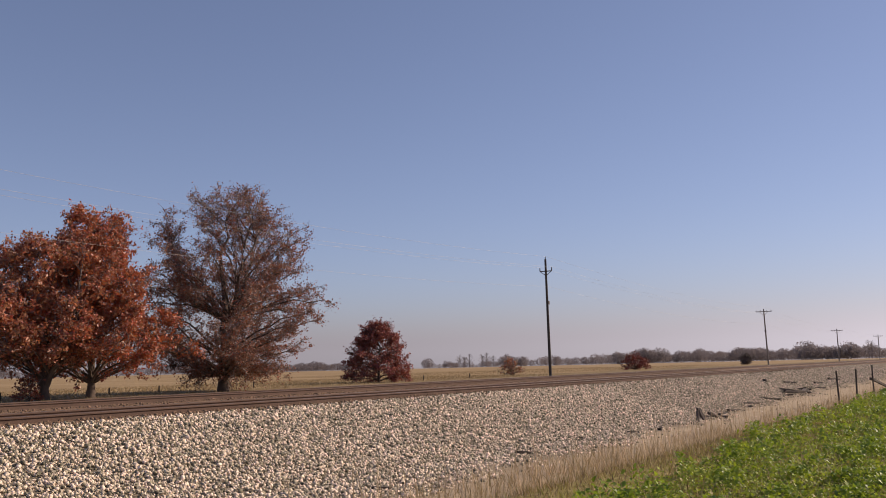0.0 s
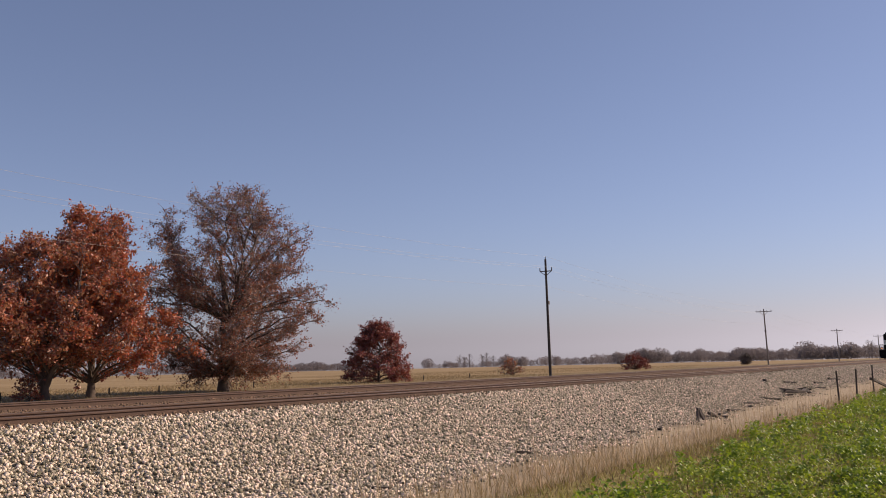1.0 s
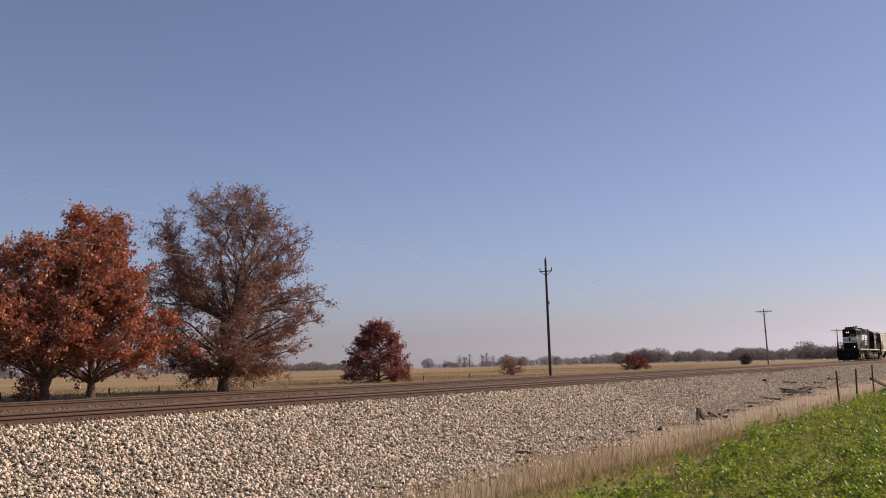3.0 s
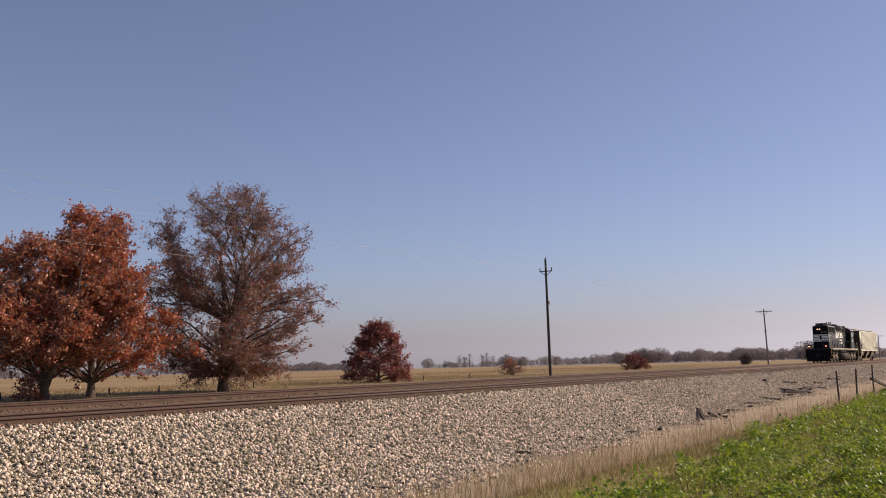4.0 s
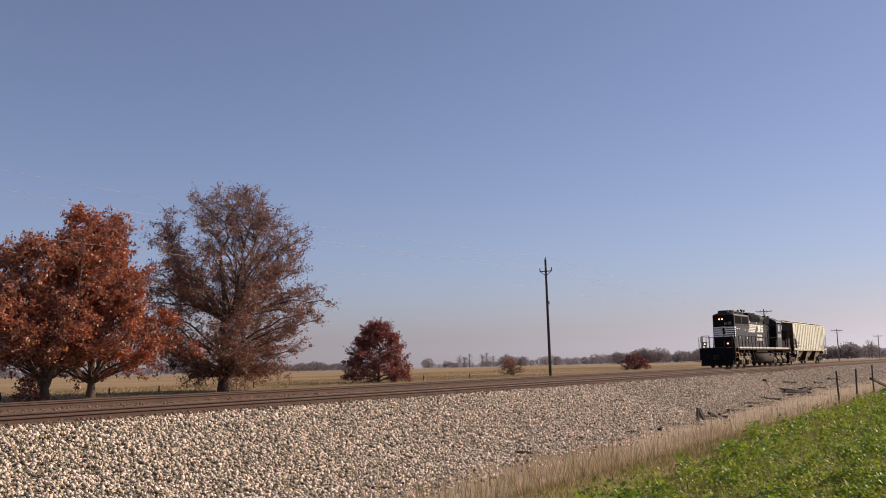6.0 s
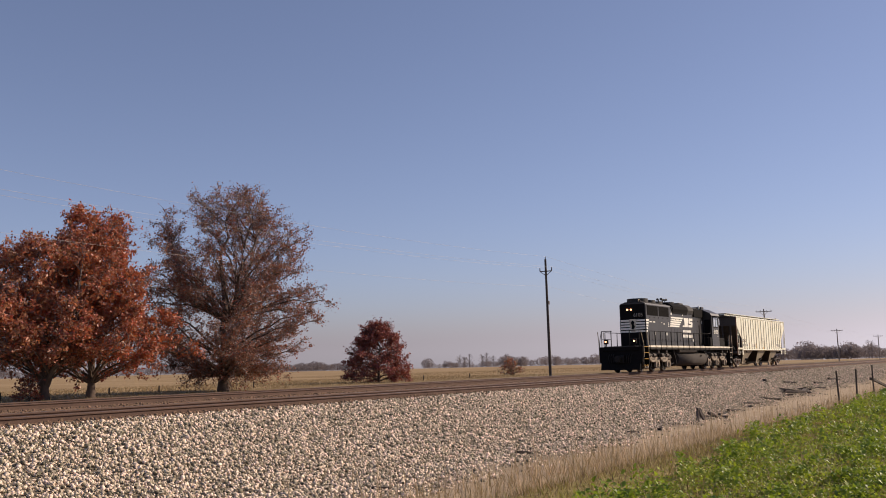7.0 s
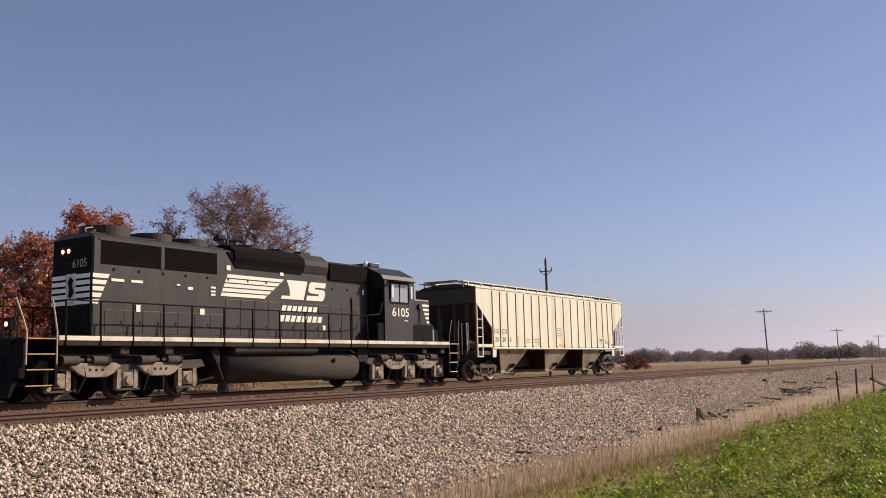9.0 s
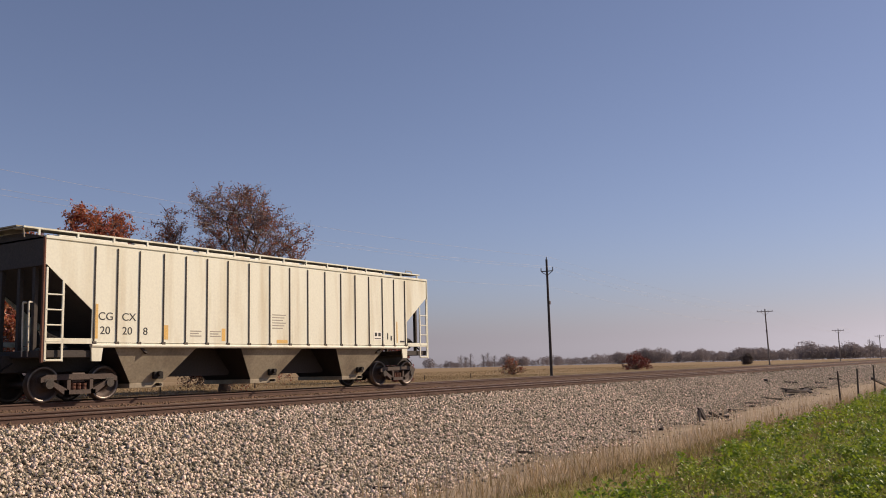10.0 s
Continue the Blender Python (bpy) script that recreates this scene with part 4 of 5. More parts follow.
    # discharge bays
    for u in (21.38, 25.93, 30.45):
        bm = bmesh.new()
        top = [bm.verts.new((u + a, b, 1.44)) for a, b in ((-1.45, -1.5), (1.45, -1.5), (1.45, 1.5), (-1.45, 1.5))]
        bot = [bm.verts.new((u + a, b, 0.40)) for a, b in ((-0.53, -1.02), (0.53, -1.02), (0.53, 1.02), (-0.53, 1.02))]
        bm.faces.new((top[0], top[1], bot[1], bot[0])), bm.faces.new((top[2], top[3], bot[3], bot[2])), bm.faces.new(bot)
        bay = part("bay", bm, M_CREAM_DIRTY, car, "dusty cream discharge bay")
        # same paint as the bay, its shaded slopes given a dark colour
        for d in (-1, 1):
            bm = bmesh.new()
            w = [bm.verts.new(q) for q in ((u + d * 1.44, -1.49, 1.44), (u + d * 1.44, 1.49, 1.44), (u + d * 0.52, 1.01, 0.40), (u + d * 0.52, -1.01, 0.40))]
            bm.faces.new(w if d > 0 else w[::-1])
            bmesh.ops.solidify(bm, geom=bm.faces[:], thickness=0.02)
            part("slope_sheet", bm, M_ENDDARK, bay, "slope sheet coloured dark for its shaded side")
        part("outlet_gate", box(bmesh.new(), u - 0.58, u + 0.58, -1.05, 1.05, 0.28, 0.41, 0.015), M_CREAM_DIRTY, bay)
        bm = bmesh.new()
        rod(bm, (u + 0.32, -1.06, 0.36), (u + 0.32, -1.25, 0.36), 0.04), rod(bm, (u + 0.26, -1.2, 0.66), (u + 0.26, -1.34, 0.66), 0.07, seg=12)
        box(bm, u + 0.1, u + 0.42, -1.24, -1.14, 0.52, 0.72, 0.02)
        part("gate_crank", bm, M_GREASE, bay)
    # dark sheets painted in for the shade seen between the bays
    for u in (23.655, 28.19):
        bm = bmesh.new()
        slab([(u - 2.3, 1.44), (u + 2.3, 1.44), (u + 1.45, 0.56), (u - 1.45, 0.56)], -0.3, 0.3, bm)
        part("bay_ridge", bm, M_ENDDARK, car, "dark sheet standing for the shade between the bays")
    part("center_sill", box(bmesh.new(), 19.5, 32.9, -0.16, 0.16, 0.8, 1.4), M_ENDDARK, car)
    # stencils
    y = -1.574
    for text, u, z in (("CG", 19.38, 2.09), ("CX", 20.11, 2.09), ("20", 19.44, 1.72), ("20", 20.13, 1.72), ("8", 20.80, 1.72)):
        lettering("stencil", text, 0.29, pose(u, y, z, 90, 0, 0), M_INK, car, "", 1.12)
    def mark(u0, u1, z0, z1, mat, name="stencil_bar"):
        part(name, box(bmesh.new(), u0, u1, y - 0.003, y + 0.004, z0, z1), mat, car)
    for u0, u1, z0, z1 in ((19.3, 19.38, 1.60, 2.5), (21.5, 21.66, 1.6, 2.0), (23.66, 23.8, 1.58, 1.95), (26.0, 26.5, 1.53, 1.64), (32.5, 32.56, 1.6, 2.4)):
        mark(u0, u1, z0, z1, M_ORANGE, "reflective_patch")
    for k in range(6):
        mark(25.8, 26.42 - 0.07 * (k % 3), 2.42 - k * 0.085, 2.45 - k * 0.085, M_FADED)
    for u in (22.45, 23.2):
        for k in range(3):
            mark(u, u + 0.42 - 0.1 * (k % 2), 1.84 - k * 0.07, 1.87 - k * 0.07, M_FADED)
    mark(31.08, 31.56, 1.68, 2.0, M_LETTER, "stencil_panel")
    for u0, u1, z0, z1 in ((31.14, 31.28, 1.83, 1.96), (31.35, 31.5, 1.83, 1.96), (31.14, 31.5, 1.73, 1.76), (31.9, 31.96, 1.72, 1.95), (32.12, 32.2, 1.68, 1.86), (32.72, 33.0, 1.62, 1.68)):
        part("stencil_bar", box(bmesh.new(), u0, u1, y - 0.006, y + 0.004, z0, z1), M_INK, car)
    wheel_me = wheel_mesh(0.457, M_WHEEL, M_TREAD)
    freight_truck(car, 19.26, wheel_me), freight_truck(car, 33.25, wheel_me)
    return car


hopper = build_hopper()


# ---- tracks ----
def rail_mesh(x0, x1):
    half = [(0.0, 0.0), (0.030, -0.002), (0.037, -0.012), (0.036, -0.035), (0.012, -0.048), (0.010, -0.135), (0.03, -0.150), (0.072, -0.162), (0.072, -0.172)]
    prof = half + [(-y, z) for y, z in half[:0:-1]]
    bm = bmesh.new()
    extrude_profile(bm, prof, "x", x0, x1)
    me = bpy.data.meshes.new("rail")
    for f in bm.faces:
        f.material_index = 1 if f.normal.z > 0.9 and f.calc_center_median().z > -0.02 else 0
    bm.to_mesh(me)
    bm.free()
    me.materials.append(M_RAIL), me.materials.append(M_RAILTOP)
    return me


def tie_mesh():
    bm = box(bmesh.new(), -0.115, 0.115, -1.3, 1.3, -0.34, -0.165, 0.012)
    me = bpy.data.meshes.new("tie")
    bm.to_mesh(me)
    bm.free()
    me.materials.append(M_TIE)
    return me


def build_track(name, y, label, rails_me, ties_me):
    t = thing(name, label, "railway track", pose(0, y, 0))
    tagged(t, kind="structure")
    for s in (-0.7525, 0.7525):
        r = new("rail", rails_me)
        r.parent, r.location = t, (0, s, 0)
    rng = random.Random(int(100 + y))
    for k in range(280):
        o = new("tie", ties_me)
        o.parent = t
        o.location = (4 + k * 0.5 + rng.uniform(-0.03, 0.03), rng.uniform(-0.04, 0.04), rng.uniform(-0.004, 0.018))
        o.rotation_euler = (0, 0, rng.uniform(-0.02, 0.02))
    return t


RAIL_ME, TIE_ME = rail_mesh(-150, 1600), tie_mesh()
build_track("railway_track_main", 0.0, "main line of rusty rails on weathered wooden ties", RAIL_ME, TIE_ME)
build_track("railway_track_siding", -6.5, "second line of rusty rails on weathered wooden ties", RAIL_ME, TIE_ME)


# ---- loose stones ----
CUBE = np.array([(-1, -1, -1), (1, -1, -1), (1, 1, -1), (-1, 1, -1), (-1, -1, 1), (1, -1, 1), (1, 1, 1), (-1, 1, 1)], float)
QUADS = np.array([(0, 3, 2, 1), (4, 5, 6, 7), (0, 1, 5, 4), (1, 2, 6, 5), (2, 3, 7, 6), (3, 0, 4, 7)])


def random_turns(rng, n):
    q = rng.normal(size=(n, 4))
    q /= np.linalg.norm(q, axis=1)[:, None]
    w, x, y, z = q.T
    return np.stack([1 - 2 * (y * y + z * z), 2 * (x * y - z * w), 2 * (x * z + y * w), 2 * (x * y + z * w), 1 - 2 * (x * x + z * z), 2 * (y * z - x * w),
                     2 * (x * z - y * w), 2 * (y * z + x * w), 1 - 2 * (x * x + y * y)], 1).reshape(n, 3, 3)


def stone_cloud(rng, pts, size):
    """Angular broken stones: cubes with pulled corners, turned at random."""
    n = len(pts)
    base = CUBE[None] * rng.uniform(0.45, 1.1, (n, 1, 3)) * rng.uniform(0.6, 1.15, (n, 8, 1)) * rng.uniform(0.55, 1.5, (n, 1, 1)) * size
    v = np.einsum("nij,nkj->nki", random_turns(rng, n), base) + pts[:, None, :]
    f = QUADS[None] + (np.arange(n) * 8)[:, None, None]
    return v.reshape(-1, 3), f.reshape(-1, 4)


CHIP = np.array([(1, 0, 0), (-1, 0, 0), (0, 1, 0), (0, -1, 0), (0, 0, 1), (0, 0, -1)], float) * 1.45
CHIP_FACES = np.array([(0, 2, 4), (2, 1, 4), (1, 3, 4), (3, 0, 4), (2, 0, 5), (1, 2, 5), (3, 1, 5), (0, 3, 5)])


def chip_cloud(rng, pts, size):
    """Angular eight-sided chips with pulled corners, turned at random."""
    n = len(pts)
    base = CHIP[None] * rng.uniform(0.45, 1.1, (n, 1, 3)) * rng.uniform(0.65, 1.15, (n, 6, 1)) * rng.uniform(0.55, 1.5, (n, 1, 1)) * size
    v = np.einsum("nij,nkj->nki", random_turns(rng, n), base) + pts[:, None, :]
    f = CHIP_FACES[None] + (np.arange(n) * 6)[:, None, None]
    return v.reshape(-1, 3), f.reshape(-1, 3)


def fast_mesh(name, v, f, mat, parent=None):
    me = bpy.data.meshes.new(name)
    k = f.shape[1]
    me.vertices.add(len(v)), me.loops.add(f.size), me.polygons.add(len(f))
    me.vertices.foreach_set("co", np.ascontiguousarray(v, dtype=np.float32).ravel())
    me.loops.foreach_set("vertex_index", np.ascontiguousarray(f, dtype=np.int32).ravel())
    me.polygons.foreach_set("loop_start", np.arange(0, f.size, k, dtype=np.int32))
    me.polygons.foreach_set("loop_total", np.full(len(f), k, dtype=np.int32))
    me.update(calc_edges=True)
    for m in (mat if isinstance(mat, (list, tuple)) else [mat]):
        me.materials.append(m)
    ob = new(name, me)
    ob.parent = parent
    return ob


def scatter(rng, x0, x1, y0, y1, density):
    n = int((x1 - x0) * (y1 - y0) * density)
    x, y = rng.uniform(x0, x1, n), rng.uniform(y0, y1, n)
    return x, y, np.interp(y, PY, PZ)


def build_stones():
    rng = np.random.default_rng(5)
    chunks = []
    for x0, x1, d in ((4.0, 16, 560), (16, 30, 400), (30, 50, 260), (50, 95, 100)):
        x, y, z = scatter(rng, x0, x1, -14.2, -8.32, d)
        keep = rng.uniform(size=len(x)) < np.clip((y + 14.35 - np.clip(0.042 * (x - 10), 0, 1.5) + 0.25 * np.sin(x * 0.7) + 0.2 * np.sin(x * 2.9)) / 1.3, 0.03, 1) ** 1.3
        chunks.append(np.stack([x, y, z + rng.uniform(-0.012, 0.034, len(x))], 1)[keep])
    v, f = stone_cloud(rng, np.concatenate(chunks[:2]), 0.0205)
    pale = fast_mesh("pale_ballast_bank", v, f, M_STONE)
    v, f = chip_cloud(rng, np.concatenate(chunks[2:]), 0.024)
    tagged(fast_mesh("far_ballast", v, f, M_STONE, pale), "pale crushed stone farther along the bank", kind="stuff")
    tagged(pale, "bank of pale new crushed-stone ballast beside the line", "ballast", kind="stuff")
    # the stones at the lens end of the bank, one by one, from a few shared shapes
    shapes = []
    for k in range(6):
        v, f = stone_cloud(rng, np.zeros((1, 3)), 0.027)
        me = bpy.data.meshes.new("stone")
        me.from_pydata([tuple(p) for p in v], [], [tuple(q) for q in f])
        me.materials.append(M_STONE)
        shapes.append(me)
    r2 = random.Random(8)
    for k in range(290):
        o = new("stone", shapes[k % 6])
        o.parent = pale
        x, y = r2.uniform(5.2, 9.0), r2.uniform(-13.0, -10.0)
        o.location = (x, y, ground_z(x, y) + 0.03)
        o.rotation_euler = (r2.uniform(0, 6), r2.uniform(0, 6), r2.uniform(0, 6))
    chunks = []
    for x0, x1, d in ((6, 30, 52), (30, 70, 24)):
        x, y, z = scatter(rng, x0, x1, -8.35, 2.6, d)
        clear = np.ones(len(x), bool)
        for r in (-7.2525, -5.7475, -0.7525, 0.7525):
            clear &= abs(y - r) > 0.09
        chunks.append(np.stack([x, y, z - 0.005], 1)[clear])
    x, y, z = scatter(rng, 6, 70, -8.5, -8.2, 40)
    chunks.append(np.stack([x, y, z + 0.02], 1)[np.sin(x * 5) + np.sin(x * 1.7) > -0.3])
    v, f = chip_cloud(rng, np.concatenate(chunks), 0.033)
    brown = fast_mesh("old_ballast_bed", v, f, M_OLDSTONE)
    tagged(brown, "dull brown old ballast between and beside the rails", "ballast", kind="stuff")


build_stones()


# ---- plants ----
def tube(vs, fs, pts, radii, seg):
    """Adds a tapered tube along points to vertex and face lists."""
    start = len(vs)
    for i, p in enumerate(pts):
        d = (pts[min(i + 1, len(pts) - 1)] - pts[max(i - 1, 0)]).normalized()
        a = d.orthogonal().normalized()
        b = d.cross(a)
        for k in range(seg):
            t = 2 * math.pi * k / seg
            vs.append(p + (a * math.cos(t) + b * math.sin(t)) * radii[i])
    for i in range(len(pts) - 1):
        for k in range(seg):
            q, r = start + i * seg, start + (i + 1) * seg
            fs.append((q + k, q + (k + 1) % seg, r + (k + 1) % seg, r + k))


def leaf_cards(rng, centers, size, droop=0.3):
    """Folded leaf blades: two triangles that share a midrib, turned at random."""
    n = len(centers)
    s = np.reshape(size, (-1, 1, 1)) * rng.uniform(0.6, 1.35, (n, 1, 1))
    base = np.array([(-0.5, 0, 0), (0.05, 0.32, 0.10), (0.6, 0, -0.05), (0.05, -0.32, 0.10)])[None] * s
    v = np.einsum("nij,nkj->nki", random_turns(rng, n), base) + centers[:, None, :]
    f = np.array([(0, 2, 1), (0, 3, 2)])[None] + (np.arange(n) * 4)[:, None, None]
    return v.reshape(-1, 3), f.reshape(-1, 3)


def bend(rng, a, b, n, sag, wander):
    pts = []
    for i in range(n + 1):
        t = i / n
        p = a.lerp(b, t)
        p.z += sag * math.sin(math.pi * t)
        if 0 < i:
            p += Vector((rng.uniform(-1, 1), rng.uniform(-1, 1), rng.uniform(-1, 1))) * wander * min(1, t + 0.3)
        pts.append(p)
    return pts


def broad_tree(name, label, category, at, shape, seed, limbs, branches, twigs, leaves, leaf_size, mats, trunk_r, first=1.2, fork=0, thin_top=0.0, rise=0.8, fork_from=0.25, twig_len=0.6, patchy=1.2, lean=(0.0, 0.0)):
    """Trunk, limbs, branches, twigs and small leaves. shape: (height, crown radius) pairs from the lowest branches to the top."""
    rng, nr = random.Random(seed), np.random.default_rng(seed)
    zs, rs = [p[0] for p in shape], [p[1] for p in shape]
    top, wide = zs[-1], max(rs)
    tree = thing(name, label, category, pose(at[0], at[1], ground_z(*at) - 0.08))
    wood_v, wood_f, twig_v, twig_f, tips = [], [], [], [], []
    leaders = []
    trunk = [Vector((rng.uniform(-0.15, 0.15) * t * 2, rng.uniform(-0.15, 0.15) * t * 2, top * 0.93 * t)) for t in [i / 12 for i in range(13)]]
    tube(wood_v, wood_f, trunk, [trunk_r * (1.35 if i == 0 else 1) * (1 - 0.93 * i / 12) + 0.012 for i in range(13)], 9)
    leaders.append((trunk, 1.0))
    for k in range(fork):
        a = k * 6.283 / fork + rng.uniform(-0.4, 0.4)
        zt = top * rng.uniform(0.66, 0.84)
        R = float(np.interp(zt, zs, rs)) * 0.6
        start = trunk[0].lerp(trunk[12], fork_from * rng.uniform(0.85, 1.25))
        pts = bend(rng, start, Vector((math.cos(a) * R, math.sin(a) * R, zt)), 12, -0.06 * top, 0.08)
        tube(wood_v, wood_f, pts, [trunk_r * 0.55 * (1 - 0.93 * i / 12) + 0.012 for i in range(13)], 7)
        leaders.append((pts, 0.8))
    def along(line, t):
        i = min(max(t, 0) * (len(line) - 1), len(line) - 1.001)
        return line[int(i)].lerp(line[int(i) + 1], i - int(i))
    def jitter(up0, up1):
        return Vector((rng.uniform(-1, 1), rng.uniform(-1, 1), rng.uniform(up0, up1)))
    for k in range(limbs):
        zt = zs[0] + (top - zs[0]) * ((k + rng.random()) / limbs) ** 1.1
        R = float(np.interp(zt, zs, rs)) * rng.uniform(0.62, 0.92)
        a = k * 2.39996 + rng.uniform(-0.5, 0.5)
        e0 = Vector((math.cos(a) * R + lean[0], math.sin(a) * R + lean[1], zt))
        line = min(leaders, key=lambda q: (along(q[0], 0.7) - e0).length * q[1] + rng.uniform(0, 1.5))[0] if zt > top * 0.4 else trunk
        z0 = max(first, zt - R * rise * (0.35 + 0.9 * zt / top))
        f0 = (z0 - line[0].z) / max(0.1, line[-1].z - line[0].z)
        s0 = along(line, min(0.97, max(0.03, f0)))
        limb = bend(rng, s0, e0, 7, 0.06 * R, 0.07 * R ** 0.5)
        r0 = trunk_r * 0.24 * (1 - 0.75 * z0 / top) + 0.018
        tube(wood_v, wood_f, limb, [r0 * (1 - 0.85 * i / 7) + 0.008 for i in range(8)], 5)
        out = (e0 - s0).normalized()
        for b in range(branches):
            t = 0.30 + 0.70 * (b + rng.random()) / branches
            p0 = along(limb, t)
            d = (out * rng.uniform(0.3, 1.0) + jitter(-0.5, 0.7) * 0.9).normalized()
            L = rng.uniform(0.6, 1.1) * (0.3 + 0.20 * wide) * (1.15 - 0.5 * t)
            br = bend(rng, p0, p0 + d * L, 4, 0.05 * L, 0.05)
            tube(twig_v, twig_f, br, [0.024, 0.019, 0.014, 0.01, 0.007], 4)
            for j in range(twigs):
                q0 = along(br, rng.uniform(0.15, 1.0))
                dd = (d * 0.6 + jitter(-0.8, 0.8)).normalized()
                q1 = q0 + dd * rng.uniform(0.5, 1.3) * twig_len
                tube(twig_v, twig_f, [q0, q0.lerp(q1, 0.5) + jitter(-1, 1) * 0.04, q1], [0.012, 0.009, 0.005], 3)
                tips.append((q0, q1))
    soup("trunk", wood_v, wood_f, M_BARK, tree, True)
    tagged(soup("twig_mass", twig_v, twig_f, M_TWIG, tree), "fine grey-brown twigs", kind="stuff")
    cs = []
    for q0, q1 in tips:
        clump = max(0.12, 0.85 + patchy * noise.noise((q1.x * 0.6 + seed, q1.y * 0.6, q1.z * 0.6)))
        w = 1 - thin_top * max(0.0, (q1.z / top - 0.4) / 0.6)
        for _ in range(int(leaves * w * clump + rng.random())):
            p = q0.lerp(q1, rng.uniform(0.1, 1.1))
            cs.append((p.x + rng.gauss(0, 0.09), p.y + rng.gauss(0, 0.09), p.z + rng.gauss(0, 0.08)))
    v, f = leaf_cards(nr, np.array(cs), leaf_size)
    crown = fast_mesh("crown", v, f, mats, tree)
    ids = np.repeat((nr.uniform(size=len(cs)) * len(mats)).astype(np.int32), 2)
    crown.data.polygons.foreach_set("material_index", ids)
    return tree


broad_tree("oak_tree", "tall half-bare oak with dull brown leaves beyond the tracks", "tree", (39.6, 20.2),
           ((0.9, 2.6), (1.7, 4.8), (2.8, 6.4), (4.2, 7.0), (6.2, 6.1), (8.2, 6.2), (9.6, 5.4), (10.9, 4.2), (11.8, 2.9), (12.4, 1.0)), 17, 100, 10, 10, 9.5, 0.12, [M_DULLLEAF, M_DULLLEAF, M_DARKLEAF], 0.30, 0.9, fork=3, thin_top=0.6, rise=0.7, fork_from=0.34, twig_len=0.55, patchy=0.9, lean=(0.3, -0.28))
broad_tree("oak_tree", "rust-orange oak in full autumn leaf beyond the tracks", "tree", (30.0, 19.9),
           ((1.9, 4.4), (2.6, 6.1), (3.7, 5.5), (5.6, 4.1), (7.4, 2.6), (8.7, 1.6), (9.5, 0.6)), 23, 62, 8, 8, 12, 0.155, [M_RUSTLEAF, M_RUSTLEAF, M_RUSTLEAF, M_DARKLEAF, M_TAWNYLEAF], 0.2, 0.8, fork=2, rise=0.7, twig_len=0.55)
broad_tree("oak_tree", "spreading rust-brown oak with low forked limbs beyond the tracks", "tree", (27.4, 20.0),
           ((2.3, 3.4), (3.0, 5.0), (4.4, 5.3), (5.8, 4.5), (7.2, 3.1), (8.1, 1.4)), 37, 58, 8, 8, 11, 0.155, [M_RUSTLEAF, M_TAWNYLEAF, M_TAWNYLEAF, M_DARKLEAF], 0.22, 0.7, fork=4, rise=0.7, fork_from=0.08, twig_len=0.55)
broad_tree("small_oak", "low maroon-leaved oak with branches down to the grass", "tree", (60.4, 23.95),
           ((0.3, 3.2), (0.9, 3.5), (1.9, 3.1), (2.9, 2.6), (3.5, 1.9), (4.1, 1.0), (4.7, 0.4)), 41, 50, 6, 7, 11.0, 0.15, [M_MAROON, M_MAROON, M_DARKLEAF], 0.11, 0.2, rise=0.35, twig_len=0.5)
broad_tree("red_bush", "broad reddish bush at the field edge", "bush", (128.2, 27.9),
           ((0.2, 2.4), (0.7, 2.9), (1.4, 2.0), (2.0, 0.5)), 43, 22, 4, 5, 7, 0.2, [M_REDBUSH], 0.08, 0.1, fork=2, twig_len=0.4)
broad_tree("dry_bush", "dry tan and brown bush at the field edge", "bush", (90.3, 27.9),
           ((0.2, 1.3), (0.7, 1.6), (1.2, 1.0), (1.6, 0.3)), 47, 18, 4, 4, 4.5, 0.16, [M_TANLEAF, M_DARKLEAF], 0.05, 0.1, fork=2, twig_len=0.4)
broad_tree("dark_bush", "rounded dark leafless bush at the field edge", "bush", (190.0, 28.0),
           ((0.2, 1.0), (0.9, 1.35), (1.6, 1.0), (2.2, 0.3)), 53, 26, 5, 5, 6, 0.18, [M_DARKBUSH], 0.06, 0.1, fork=3, twig_len=0.4)
broad_tree("dead_shrub", "small brown-leaved shrub under the oaks", "bush", (26.6, 20.0),
           ((0.15, 0.6), (0.5, 0.75), (0.9, 0.4), (1.2, 0.15)), 59, 12, 3, 4, 9.0, 0.13, [M_DARKLEAF], 0.03, 0.1, twig_len=0.3)


